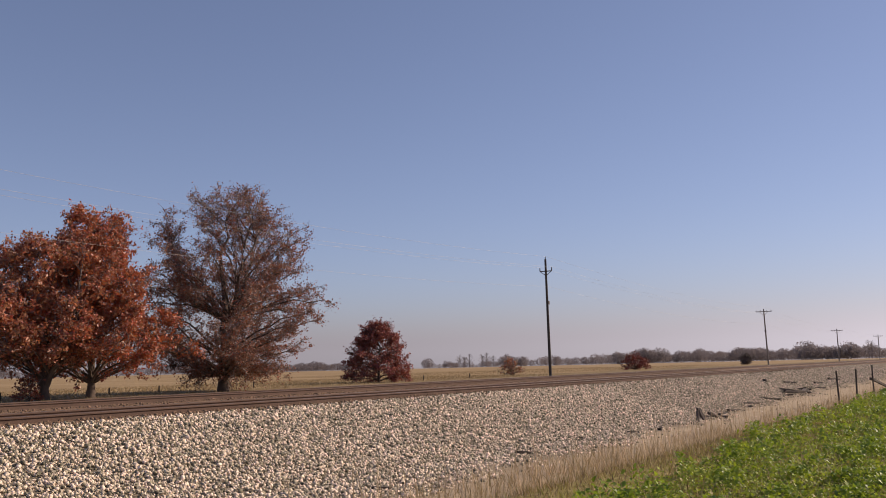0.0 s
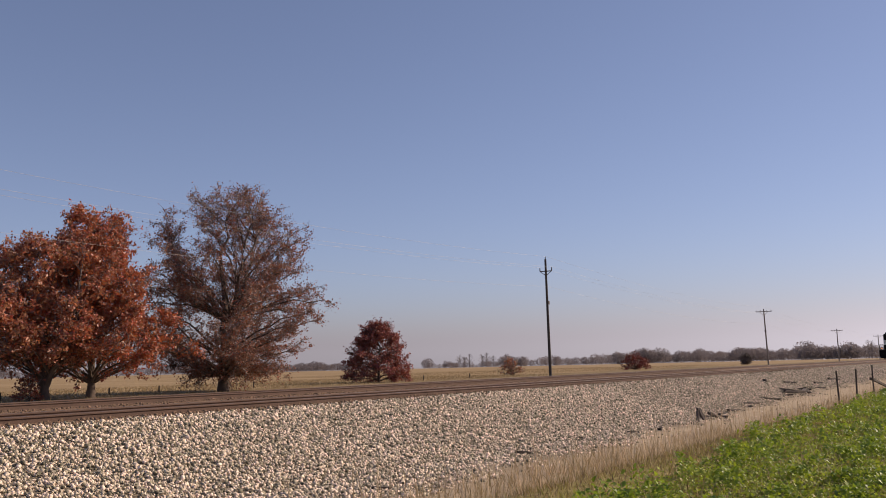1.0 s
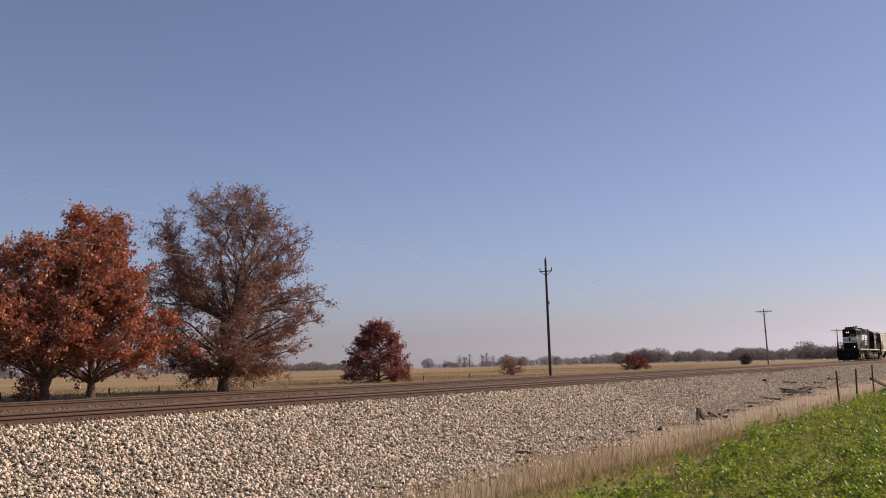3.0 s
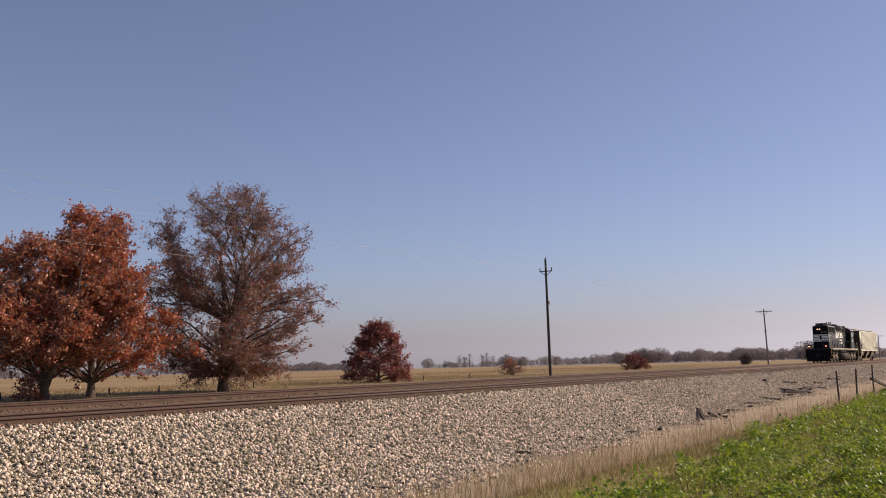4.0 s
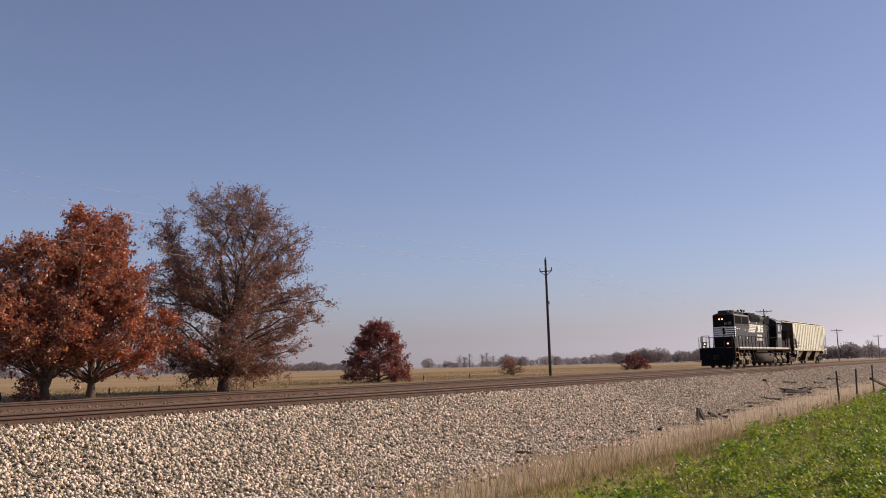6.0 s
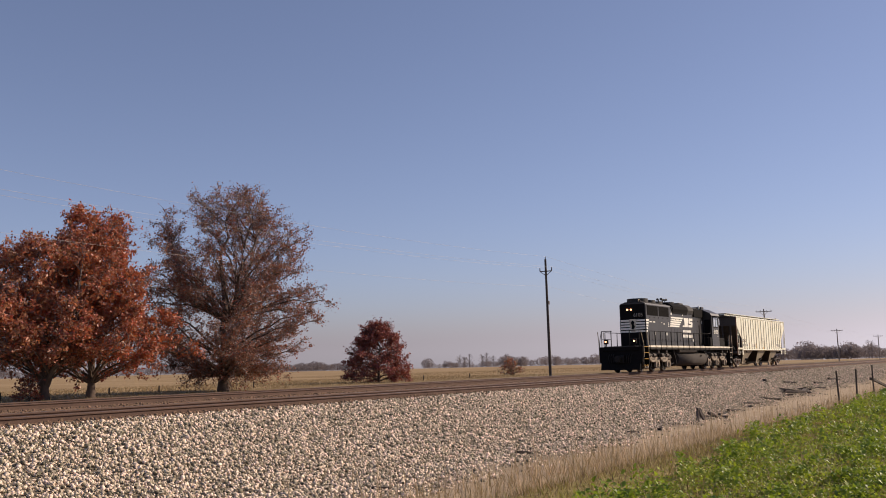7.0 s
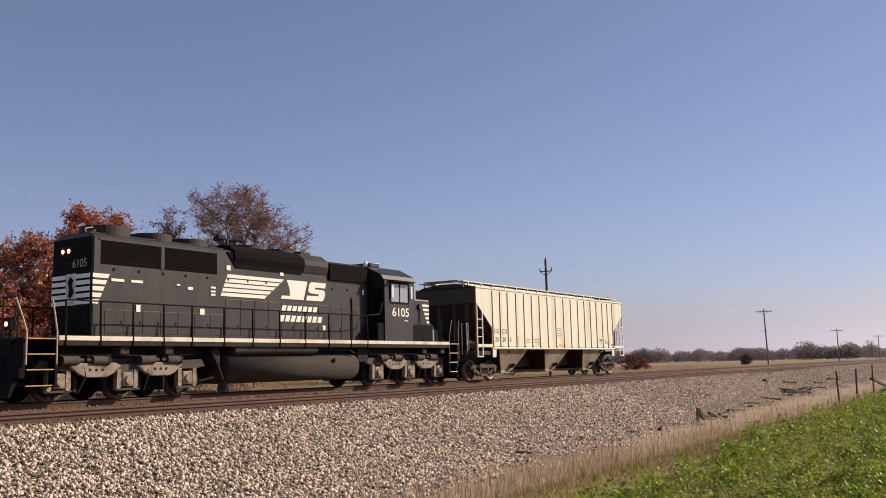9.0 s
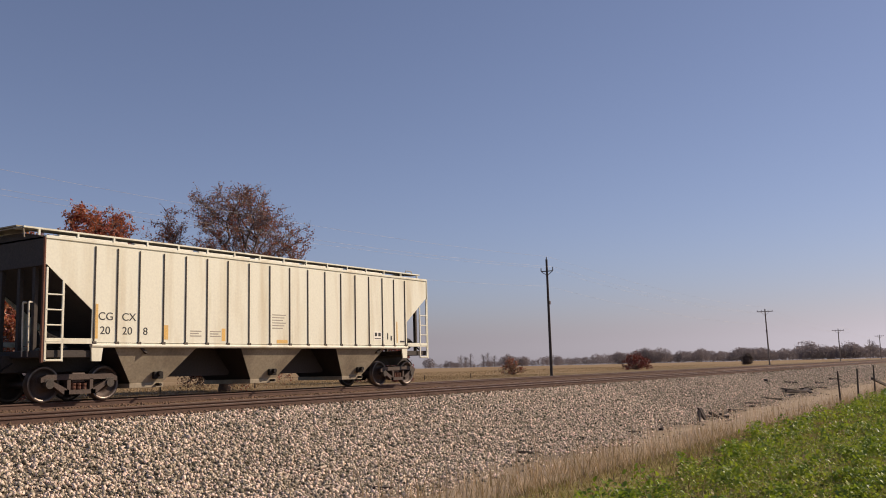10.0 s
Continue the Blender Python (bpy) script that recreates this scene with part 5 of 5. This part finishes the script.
def blades(name, label, boxes, mats, height, width, seed, lean=0.35, field_z=None, clump=0.8):
    """Grass blades: narrow bent strips in random patches."""
    rng = np.random.default_rng(seed)
    X, Y = [], []
    for x0, x1, y0, y1, d in boxes:
        n = int((x1 - x0) * (y1 - y0) * d)
        x, y = rng.uniform(x0, x1, n), rng.uniform(y0, y1, n)
        patch = np.sin(x * 1.9 + 2 * np.sin(y * 1.3)) * np.sin(y * 2.3 + 1.7 * np.sin(x * 0.8)) * 0.5 + 0.5
        edge = np.minimum(np.minimum(y - y0, y1 - y) / (0.3 * (y1 - y0)), 1)
        k = rng.uniform(size=n) < (1 - clump + clump * patch) * np.clip(edge, 0.08, 1)
        X.append(x[k]), Y.append(y[k])
    X, Y = np.concatenate(X), np.concatenate(Y)
    Z = np.array([ground_z(a, b) for a, b in zip(X, Y)]) - 0.02
    n = len(X)
    h = height * rng.uniform(0.45, 1.25, n)
    w = width * rng.uniform(0.6, 1.4, n)
    a, b = rng.uniform(0, 6.283, n), rng.uniform(0, 6.283, n)
    dx, dy = np.cos(a) * w, np.sin(a) * w
    lx, ly = np.cos(b) * lean * h * rng.uniform(0.2, 1, n), np.sin(b) * lean * h * rng.uniform(0.2, 1, n)
    P = np.stack([np.stack([X - dx, Y - dy, Z], 1), np.stack([X + dx, Y + dy, Z], 1), np.stack([X + lx * 0.35 + dx * 0.8, Y + ly * 0.35 + dy * 0.8, Z + h * 0.6], 1),
                  np.stack([X + lx * 0.35 - dx * 0.8, Y + ly * 0.35 - dy * 0.8, Z + h * 0.6], 1), np.stack([X + lx, Y + ly, Z + h * 0.97], 1)], 1)
    f = np.array([(0, 1, 2), (0, 2, 3), (3, 2, 4)])[None] + (np.arange(n) * 5)[:, None, None]
    g = fast_mesh(name, P.reshape(-1, 3), f.reshape(-1, 3), mats)
    if isinstance(mats, list):
        g.data.polygons.foreach_set("material_index", np.repeat((rng.uniform(size=n) * len(mats)).astype(np.int32), 3))
    return tagged(g, label, "grass", kind="stuff")


blades("dry_grass", "thin strip of dry tan grass in the ditch", ((5, 18, -17.0, -13.9, 110), (18, 24, -16.6, -14.4, 70), (24, 48, -16.4, -14.5, 45), (48, 90, -16.2, -14.0, 20)), [M_DRY, M_STRAW], 0.34, 0.005, 71, 0.75, clump=0.95)
blades("tall_weeds", "tall thin dry weed stalks in the ditch", ((6, 30, -16.2, -14.2, 14), (30, 70, -16.4, -14.4, 7)), M_DRY, 0.72, 0.006, 72, 0.3)
blades("yellow_verge", "yellowing grass along the edge of the clover", ((7, 30, -18.7, -15.6, 420), (30, 60, -18.2, -15.6, 130)), [M_YELLOWGREEN, M_STRAW, M_OLIVE], 0.12, 0.006, 73, 0.7, clump=0.6)
blades("verge_grass", "short olive and brown grass beyond the tracks", ((12, 60, 2.6, 16, 22), (60, 130, 2.6, 22, 8), (130, 260, 3, 30, 2)), [M_OLIVE, M_STRAW, M_STRAW], 0.075, 0.010, 74, 1.0, clump=0.2)
blades("field_grass", "standing tan grass over the open field", ((20, 90, 17, 48, 24), (90, 200, 20, 80, 6)), [M_STRAW, M_STRAW, M_OLIVE], 0.15, 0.012, 75, 1.2, clump=0.15)


def build_clover():
    rng = np.random.default_rng(81)
    C, S, K = [], [], []
    for x0, x1, d, leaves, size in ((7.5, 18, 290, 9, 0.037), (18, 36, 140, 8, 0.048), (36, 70, 50, 7, 0.075), (70, 120, 10, 7, 0.11)):
        n = int((x1 - x0) * 6.6 * d)
        x, y = rng.uniform(x0, x1, n), rng.uniform(-22.4, -15.8, n)
        edge = np.interp(x, (7, 9, 13.4, 15.5, 18, 26, 29, 41, 60), (-18.1, -17.95, -17.95, -17.6, -17.2, -17.25, -17.25, -16.8, -16.4)) + 0.13 * np.sin(x * 2.1 + 1) + 0.1 * np.sin(x * 5.3)
        patch = 0.5 + 0.5 * np.sin(x * 1.3 + 1.6 * np.sin(y * 1.1)) * np.sin(y * 1.9 + np.sin(x * 0.9))
        tuft = (0.5 + 0.5 * np.sin(x * 4.1 + 1.9 * np.sin(y * 3.7)) * np.sin(y * 5.3 + 1.4 * np.sin(x * 3.1))) ** 1.5
        bare = np.exp(-((x - 14.3) / 2.2) ** 2 - ((y + 18.75) / 0.45) ** 2) + 0.7 * np.exp(-((x - 23) / 3.0) ** 2 - ((y + 18.2) / 0.4) ** 2)
        k = (y < edge) & (rng.uniform(size=n) < (0.12 + 0.4 * patch + 0.48 * tuft) * (1 - 0.85 * bare))
        x, y, patch, edge, tuft = x[k], y[k], patch[k], edge[k], tuft[k]
        h = 0.02 + 0.05 * patch + 0.15 * tuft + (0.04 + 0.18 * tuft) * np.exp(-((y - edge + 0.3) / 0.4) ** 2)
        z = np.interp(y, PY, PZ)
        for _ in range(leaves):
            C.append(np.stack([x + rng.normal(0, 0.05, len(x)), y + rng.normal(0, 0.05, len(x)), z + h * rng.uniform(0.15, 1.1, len(x))], 1))
            S.append(np.full(len(x), size) * (0.75 + 0.55 * tuft))
            kind = rng.uniform(size=len(x))
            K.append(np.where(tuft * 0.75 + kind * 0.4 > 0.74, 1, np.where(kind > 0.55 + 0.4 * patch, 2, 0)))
    C, S = np.concatenate(C), np.concatenate(S)
    n = len(C)
    a = rng.uniform(0, 6.283, n)
    tx, ty = rng.normal(0, 0.5, n), rng.normal(0, 0.5, n)
    base = np.array([(-0.5, 0), (0.0, 0.42), (0.55, 0.0), (0.0, -0.42)])
    s = (S * rng.uniform(0.6, 1.4, n))[:, None]
    px = (base[:, 0][None] * np.cos(a)[:, None] - base[:, 1][None] * np.sin(a)[:, None]) * s
    py = (base[:, 0][None] * np.sin(a)[:, None] + base[:, 1][None] * np.cos(a)[:, None]) * s
    pz = px * tx[:, None] + py * ty[:, None] + np.array([0, 0.2, 0, 0.2])[None] * s
    v = np.stack([px + C[:, :1], py + C[:, 1:2], pz + C[:, 2:3]], 2)
    f = np.array([(0, 2, 1), (0, 3, 2)])[None] + (np.arange(n) * 4)[:, None, None]
    g = fast_mesh("clover", v.reshape(-1, 3), f.reshape(-1, 3), [M_GREEN, M_TUFT, M_YELLOWGREEN])
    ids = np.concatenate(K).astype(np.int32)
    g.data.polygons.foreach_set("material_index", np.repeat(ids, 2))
    tagged(g, "bright green clover and weeds on the near bank", "clover", kind="stuff")


build_clover()
blades("dead_grass", "matted dead grass showing through the clover", ((10, 19, -19.4, -18.1, 260), (19, 27, -18.7, -17.7, 120)), [M_DRY, M_STRAW, M_YELLOWGREEN], 0.1, 0.005, 77, 1.0)
blades("grass_in_clover", "thin grass standing in the clover", ((8, 26, -22, -16.9, 160), (26, 60, -22, -16.8, 60)), [M_YELLOWGREEN, M_GREEN, M_DRY], 0.17, 0.004, 76, 0.6)


# ---- woods on the skyline ----
def at_bearing(deg, dist):
    a = radians(deg)
    return EYE.x + math.sin(a) * dist, EYE.y + math.cos(a) * dist


def build_woods():
    """Far trees: ragged crowns of many small leaf masses over short trunks, in rows along the horizon."""
    rng, nr = random.Random(91), np.random.default_rng(91)
    spec = []
    def row(b0, b1, dist, h, step, spread, ragged=0.25):
        b = b0
        while b < b1:
            spec.append((b + rng.uniform(-0.1, 0.1), dist + rng.uniform(-spread, spread), h * (1.04 + 0.14 * math.sin(b * 2.1) + 0.1 * math.sin(b * 5.3)) * rng.uniform(1 - ragged, 1 + ragged)))
            b += step
    for k in range(2):
        row(67.3, 92, 690 + 25 * k, 7.6 + 0.5 * k, 0.2, 14, 0.14)
    row(67.6, 70.6, 660, 8.8, 0.22, 10, 0.12), row(78.6, 81.3, 680, 9.6, 0.22, 10, 0.12), row(75, 77, 680, 8.4, 0.25, 10, 0.12)
    for k in range(2):
        row(63.4, 67.2, 760 + 20 * k, 6.0, 0.24, 12, 0.35)
        row(60.6, 62.2, 650 + 15 * k, 6.6, 0.2, 8, 0.2)
        row(57.0, 60.4, 900, 4.6, 0.22, 20, 0.4)
        row(42, 51.5, 820 + 20 * k, 6.6, 0.2, 12, 0.12)
        row(28, 42, 900 + 20 * k, 7.0, 0.35, 12, 0.15)
    row(62.1, 63.5, 720, 5.0, 0.2, 10, 0.25), row(56.1, 57.9, 900, 5.2, 0.2, 10, 0.3)
    spec += [(55.85, 520, 6.0), (55.98, 522, 5.2), (55.72, 523, 5.0)]
    C, T = [], []
    sizes = []
    for b, dist, h in spec:
        x, y = at_bearing(b, dist)
        z = ground_z(x, y)
        n = 400
        th, u = nr.uniform(0, 6.283, n), nr.uniform(-1, 1, n)
        r = nr.uniform(0.25, 1, n) ** 0.5
        w = h * rng.uniform(0.42, 0.62)
        s = np.sqrt(1 - u * u)
        C.append(np.stack([x + w * r * s * np.cos(th), y + w * r * s * np.sin(th), z + np.maximum(0.2, h * 0.5 + h * 0.52 * r * u)], 1))
        sizes.append(np.full(n, h * 0.088))
    C, S = np.concatenate(C), np.concatenate(sizes)
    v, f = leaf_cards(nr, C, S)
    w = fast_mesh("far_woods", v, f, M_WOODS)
    tagged(w, "brown-grey line of bare woods on the horizon, coloured pale and hazy", "woods", kind="stuff")
    # thin bare trees against the sky
    vs, fs = [], []
    for b, dist, h in ((57.9, 640, 9), (58.2, 650, 8), (58.5, 640, 9.5), (59.3, 640, 9), (59.6, 645, 10), (60.0, 650, 8), (82.0, 640, 12), (82.15, 640, 11)):
        x, y = at_bearing(b, dist)
        o = Vector((x, y, ground_z(x, y)))
        tube(vs, fs, [o, o + Vector((0.2, 0, h * 0.6)), o + Vector((0, 0.2, h))], [0.3, 0.2, 0.05], 5)
        for k in range(26):
            z = h * rng.uniform(0.3, 0.95)
            a = rng.uniform(0, 6.28)
            L = (h - z) * 0.5 + 0.8
            tube(vs, fs, [o + Vector((0, 0, z)), o + Vector((math.cos(a) * L, math.sin(a) * L, z + L * rng.uniform(0.4, 1.1)))], [0.13, 0.05], 3)
    tagged(soup("bare_trees", vs, fs, M_TWIG), "thin leafless trees on the horizon", "woods", kind="stuff")


build_woods()


# ---- poles, wires, fence, shed, debris ----
POLE_Y = 17.0


def utility_pole(at, height, arm, drop, mat, lean=0.0, label="", v_arm=False):
    p = thing("utility_pole", label, "utility pole", pose(at[0], at[1], ground_z(*at) - 0.1, 0, lean, 0), "poles along the line")
    part("shaft", rod(bmesh.new(), (0, 0, 0), (0, 0, height + 0.1), 0.145, 0.10, 14), mat, p)
    z = height - drop
    if v_arm:
        for s in (-1, 1):
            bm = bmesh.new()
            pipe(bm, [(0, 0, z - 0.42), (0, s * arm / 2, z)], 0.03)
            box(bm, -0.05, 0.05, min(0, s * arm / 2), max(0, s * arm / 2), z - 0.04, z + 0.05, 0.008)
            a = part("bracket_arm", bm, mat, p)
            part("insulator", rod(bmesh.new(), (0, s * arm / 2, z + 0.05), (0, s * arm / 2, z + 0.36), 0.06, 0.04, 10), M_INSULATOR, a)
        part("insulator", rod(bmesh.new(), (0, 0, height), (0, 0, height + 0.35), 0.06, 0.04, 10), M_INSULATOR, p)
        part("cutout_box", box(bmesh.new(), 0.1, 0.32, -0.12, 0.12, height * 0.62, height * 0.62 + 0.35, 0.03), M_INSULATOR, p)
    else:
        cross = part("crossarm", box(bmesh.new(), -0.16, -0.06, -arm / 2, arm / 2, z - 0.06, z + 0.06, 0.01), mat, p)
        for y in (-arm * 0.46, -arm * 0.2, arm * 0.2, arm * 0.46):
            part("insulator", rod(bmesh.new(), (-0.11, y, z + 0.05), (-0.11, y, z + 0.24), 0.05, 0.035, 8), M_INSULATOR, cross)
        for s in (-1, 1):
            part("brace", pipe(bmesh.new(), [(-0.12, s * arm * 0.26, z - 0.05), (-0.12, 0, z - 0.7)], 0.025), mat, p)
        part("marker_box", box(bmesh.new(), -0.2, 0.2, -0.13, 0.13, height * 0.6, height * 0.6 + 0.35, 0.03), M_INSULATOR, p)
    return p


POLES = [(0.0, 11.0), (78.2, 11.2), (162.5, 9.75), (236.0, 7.9), (312.0, 7.7), (390.0, 7.7)]
utility_pole((78.2, POLE_Y), 11.2, 1.25, 1.05, M_POLE, -0.9, "dark creosoted utility pole with a short forked bracket", True)
utility_pole((162.5, POLE_Y), 9.75, 2.7, 0.35, M_POLE_GREY, -5.0, "leaning weathered utility pole with a crossarm")
utility_pole((236.0, POLE_Y + 1), 7.9, 2.7, 0.35, M_POLE_GREY, -1.4, "weathered utility pole with a crossarm")
utility_pole((312.0, POLE_Y + 2), 7.7, 2.7, 0.35, M_POLE_GREY, 0.0, "far weathered utility pole with a crossarm")
utility_pole((0.0, POLE_Y), 11.2, 1.25, 1.05, M_POLE, 0.0, "dark creosoted utility pole with a short forked bracket", True)


def wire(dy, dz, r=0.0055):
    vs, fs = [], []
    for (xa, ha), (xb, hb) in zip(POLES, POLES[1:]):
        pts = []
        for i in range(13):
            t = i / 12
            z = (ha + dz) * (1 - t) + (hb + dz) * t - 0.55 - 4 * 0.9 * t * (1 - t)
            pts.append(Vector((xa + (xb - xa) * t, POLE_Y + dy, z)))
        tube(vs, fs, pts, [r] * 13, 5)
    tagged(soup("overhead_wire", vs, fs, M_WIRE), "thin bright overhead wire strung between poles", "wire", "wires along the line")


for dy, dz in ((-0.62, -0.75), (0.62, -0.75), (0.0, 0.3), (0.0, -2.6)):
    wire(dy, dz)


def fence_post(x, y, h, lean):
    bm = bmesh.new()
    rod(bm, (0, 0, -0.2), (0.02, 0, h), 0.038, 0.033, 9)
    me = part("fence_post", bm, M_POLE, None)
    me.matrix_world = pose(x, y, ground_z(x, y), lean, lean * 0.5, 0)
    tagged(me, "old weathered wooden fence post on the near bank", "fence post", "posts of the old fence")


for x, y, h, lean in ((37.2, -15.5, 1.27, -1.5), (41.3, -15.5, 1.29, 1.0), (46.0, -15.5, 1.38, 0.0), (53.8, -15.5, 1.3, 1.5)):
    fence_post(x, y, h, lean)
fallen = part("fallen_rail", box(bmesh.new(), 0, 3.0, -0.06, 0.06, -0.05, 0.05, 0.01), M_DEBRIS, None)
fallen.matrix_world = pose(46.1, -15.4, -0.35, 0, 9, -6)
tagged(fallen, "broken wooden rail leaning on a fence post", "broken rail")
for x, y in ((26.4, 22.2), (33.6, 23.2), (38.0, 24.2), (46.5, 24.5), (67.0, 24.0), (76.5, 25.0)):
    s = part("field_stake", rod(bmesh.new(), (0, 0, -0.1), (0.02, 0, 0.42), 0.05, 0.045, 8), M_POLE, None)
    s.matrix_world = pose(x, y, ground_z(x, y), 0, 0, 0)
    tagged(s, "short dark wooden stake in the grass", "stake", "stakes along the field edge")


def build_shed():
    x, y = at_bearing(39.35, 430)
    shed = thing("farm_shed", "small white farm shed far across the field", "shed", pose(x, y, ground_z(x, y), 0, 0, -40))
    part("wall", box(bmesh.new(), -1.5, 1.5, -1.2, 1.2, 0, 1.9), M_SHED, shed)
    bm = bmesh.new()
    extrude_profile(bm, [(-1.4, 1.88), (0, 2.5), (1.4, 1.88), (1.4, 1.95), (0, 2.58), (-1.4, 1.95)], "x", -1.65, 1.65)
    part("roof", bm, M_SHEDROOF, shed)
    part("door", box(bmesh.new(), -0.4, 0.4, -1.23, -1.201, 0, 1.6), M_SHEDROOF, shed)


build_shed()


def board(x, y, length, width, thick, turn, tilt, lift=0.03, name="broken_board"):
    rng = random.Random(int(x * 100))
    bm = box(bmesh.new(), -length / 2, length / 2, -width / 2, width / 2, -thick / 2, thick / 2, 0.01)
    for v in bm.verts:
        v.co += Vector((rng.uniform(-0.06, 0.06) * (1 if abs(v.co.x) > length * 0.4 else 0), rng.uniform(-0.012, 0.012), rng.uniform(-0.012, 0.012)))
    o = part(name, bm, M_DEBRIS, None)
    o.matrix_world = pose(x, y, ground_z(x, y) + lift, 0, tilt, turn)
    tagged(o, "dark splintered piece of old tie on the gravel", "debris", "old tie pieces on the bank")


for b in ((28.3, -13.0, 0.46, 0.12, 0.08, 60, -55, 0.15), (29.0, -13.2, 0.46, 0.1, 0.08, -35, 28, 0.08), (31.0, -12.9, 1.6, 0.1, 0.06, 6, 2), (33.0, -12.7, 1.1, 0.09, 0.05, -6, 3),
          (47.0, -11.95, 1.5, 0.16, 0.08, -14, 5, 0.07), (48.2, -12.20, 1.1, 0.15, 0.08, 16, -4, 0.06), (46.0, -11.75, 1.0, 0.12, 0.08, -38, 9, 0.1), (48.6, -11.85, 0.8, 0.12, 0.08, 40, 6, 0.1), (49.5, -11.75, 1.6, 0.1, 0.08, -8, 2),
          (40.5, -12.2, 1.1, 0.12, 0.08, -24, 5), (41.3, -12.4, 0.8, 0.1, 0.06, 8, 2), (51.5, -10.6, 1.0, 0.12, 0.1, -20, 4), (56.0, -11.2, 1.4, 0.12, 0.1, -5, 2), (49.0, -9.9, 0.5, 0.16, 0.14, 20, 6),
          (16.9, -12.9, 0.55, 0.07, 0.05, -25, 6), (11.4, -13.3, 0.3, 0.06, 0.05, -30, 6), (20.3, -12.6, 0.4, 0.09, 0.06, 10, 4), (22.6, -13.0, 0.45, 0.12, 0.07, -12, 4), (24.0, -13.2, 0.5, 0.1, 0.07, 15, 3), (62.0, -11.0, 1.8, 0.14, 0.12, -10, 3), (45.2, -11.8, 0.9, 0.07, 0.05, -30, 4), (49.8, -11.9, 1.2, 0.07, 0.05, 20, 2), (44.0, -12.1, 0.7, 0.06, 0.05, 55, 5), (52.8, -11.9, 1.0, 0.08, 0.06, -18, 3), (35.5, -12.6, 0.7, 0.07, 0.05, 30, 3), (46.6, -12.05, 1.3, 0.2, 0.1, -10, 4, 0.08), (47.6, -12.1, 1.2, 0.18, 0.1, 4, -5, 0.1), (45.6, -11.9, 0.9, 0.14, 0.1, -22, 6, 0.08), (36.8, -12.25, 1.0, 0.1, 0.07, -28, 3), (27.6, -13.1, 0.5, 0.09, 0.07, 15, -38, 0.16), (28.9, -12.9, 0.9, 0.09, 0.06, -8, 4, 0.06), (29.9, -13.25, 0.8, 0.08, 0.06, 25, 2)):
    board(*b)


# ---- motion: the train rolls by at an even 20.65 m/s ----
SPEED, LAST = 20.65, -4.66


def motions():
    rows = [(t, pose(LAST + SPEED * (10 - t), 0, 0)) for t in (0.0, 2.5, 5.0, 7.5, 10.0)]
    walk(loco, rows)
    walk(hopper, rows)
    for w, x, r in WHEELS:
        turn = math.degrees(SPEED / FPS / r)
        walk(w, [(k / FPS, Matrix.Translation((x, 0, r)) @ Matrix.Rotation(-radians(turn) * k, 4, "Y")) for k in range(301)])


motions()
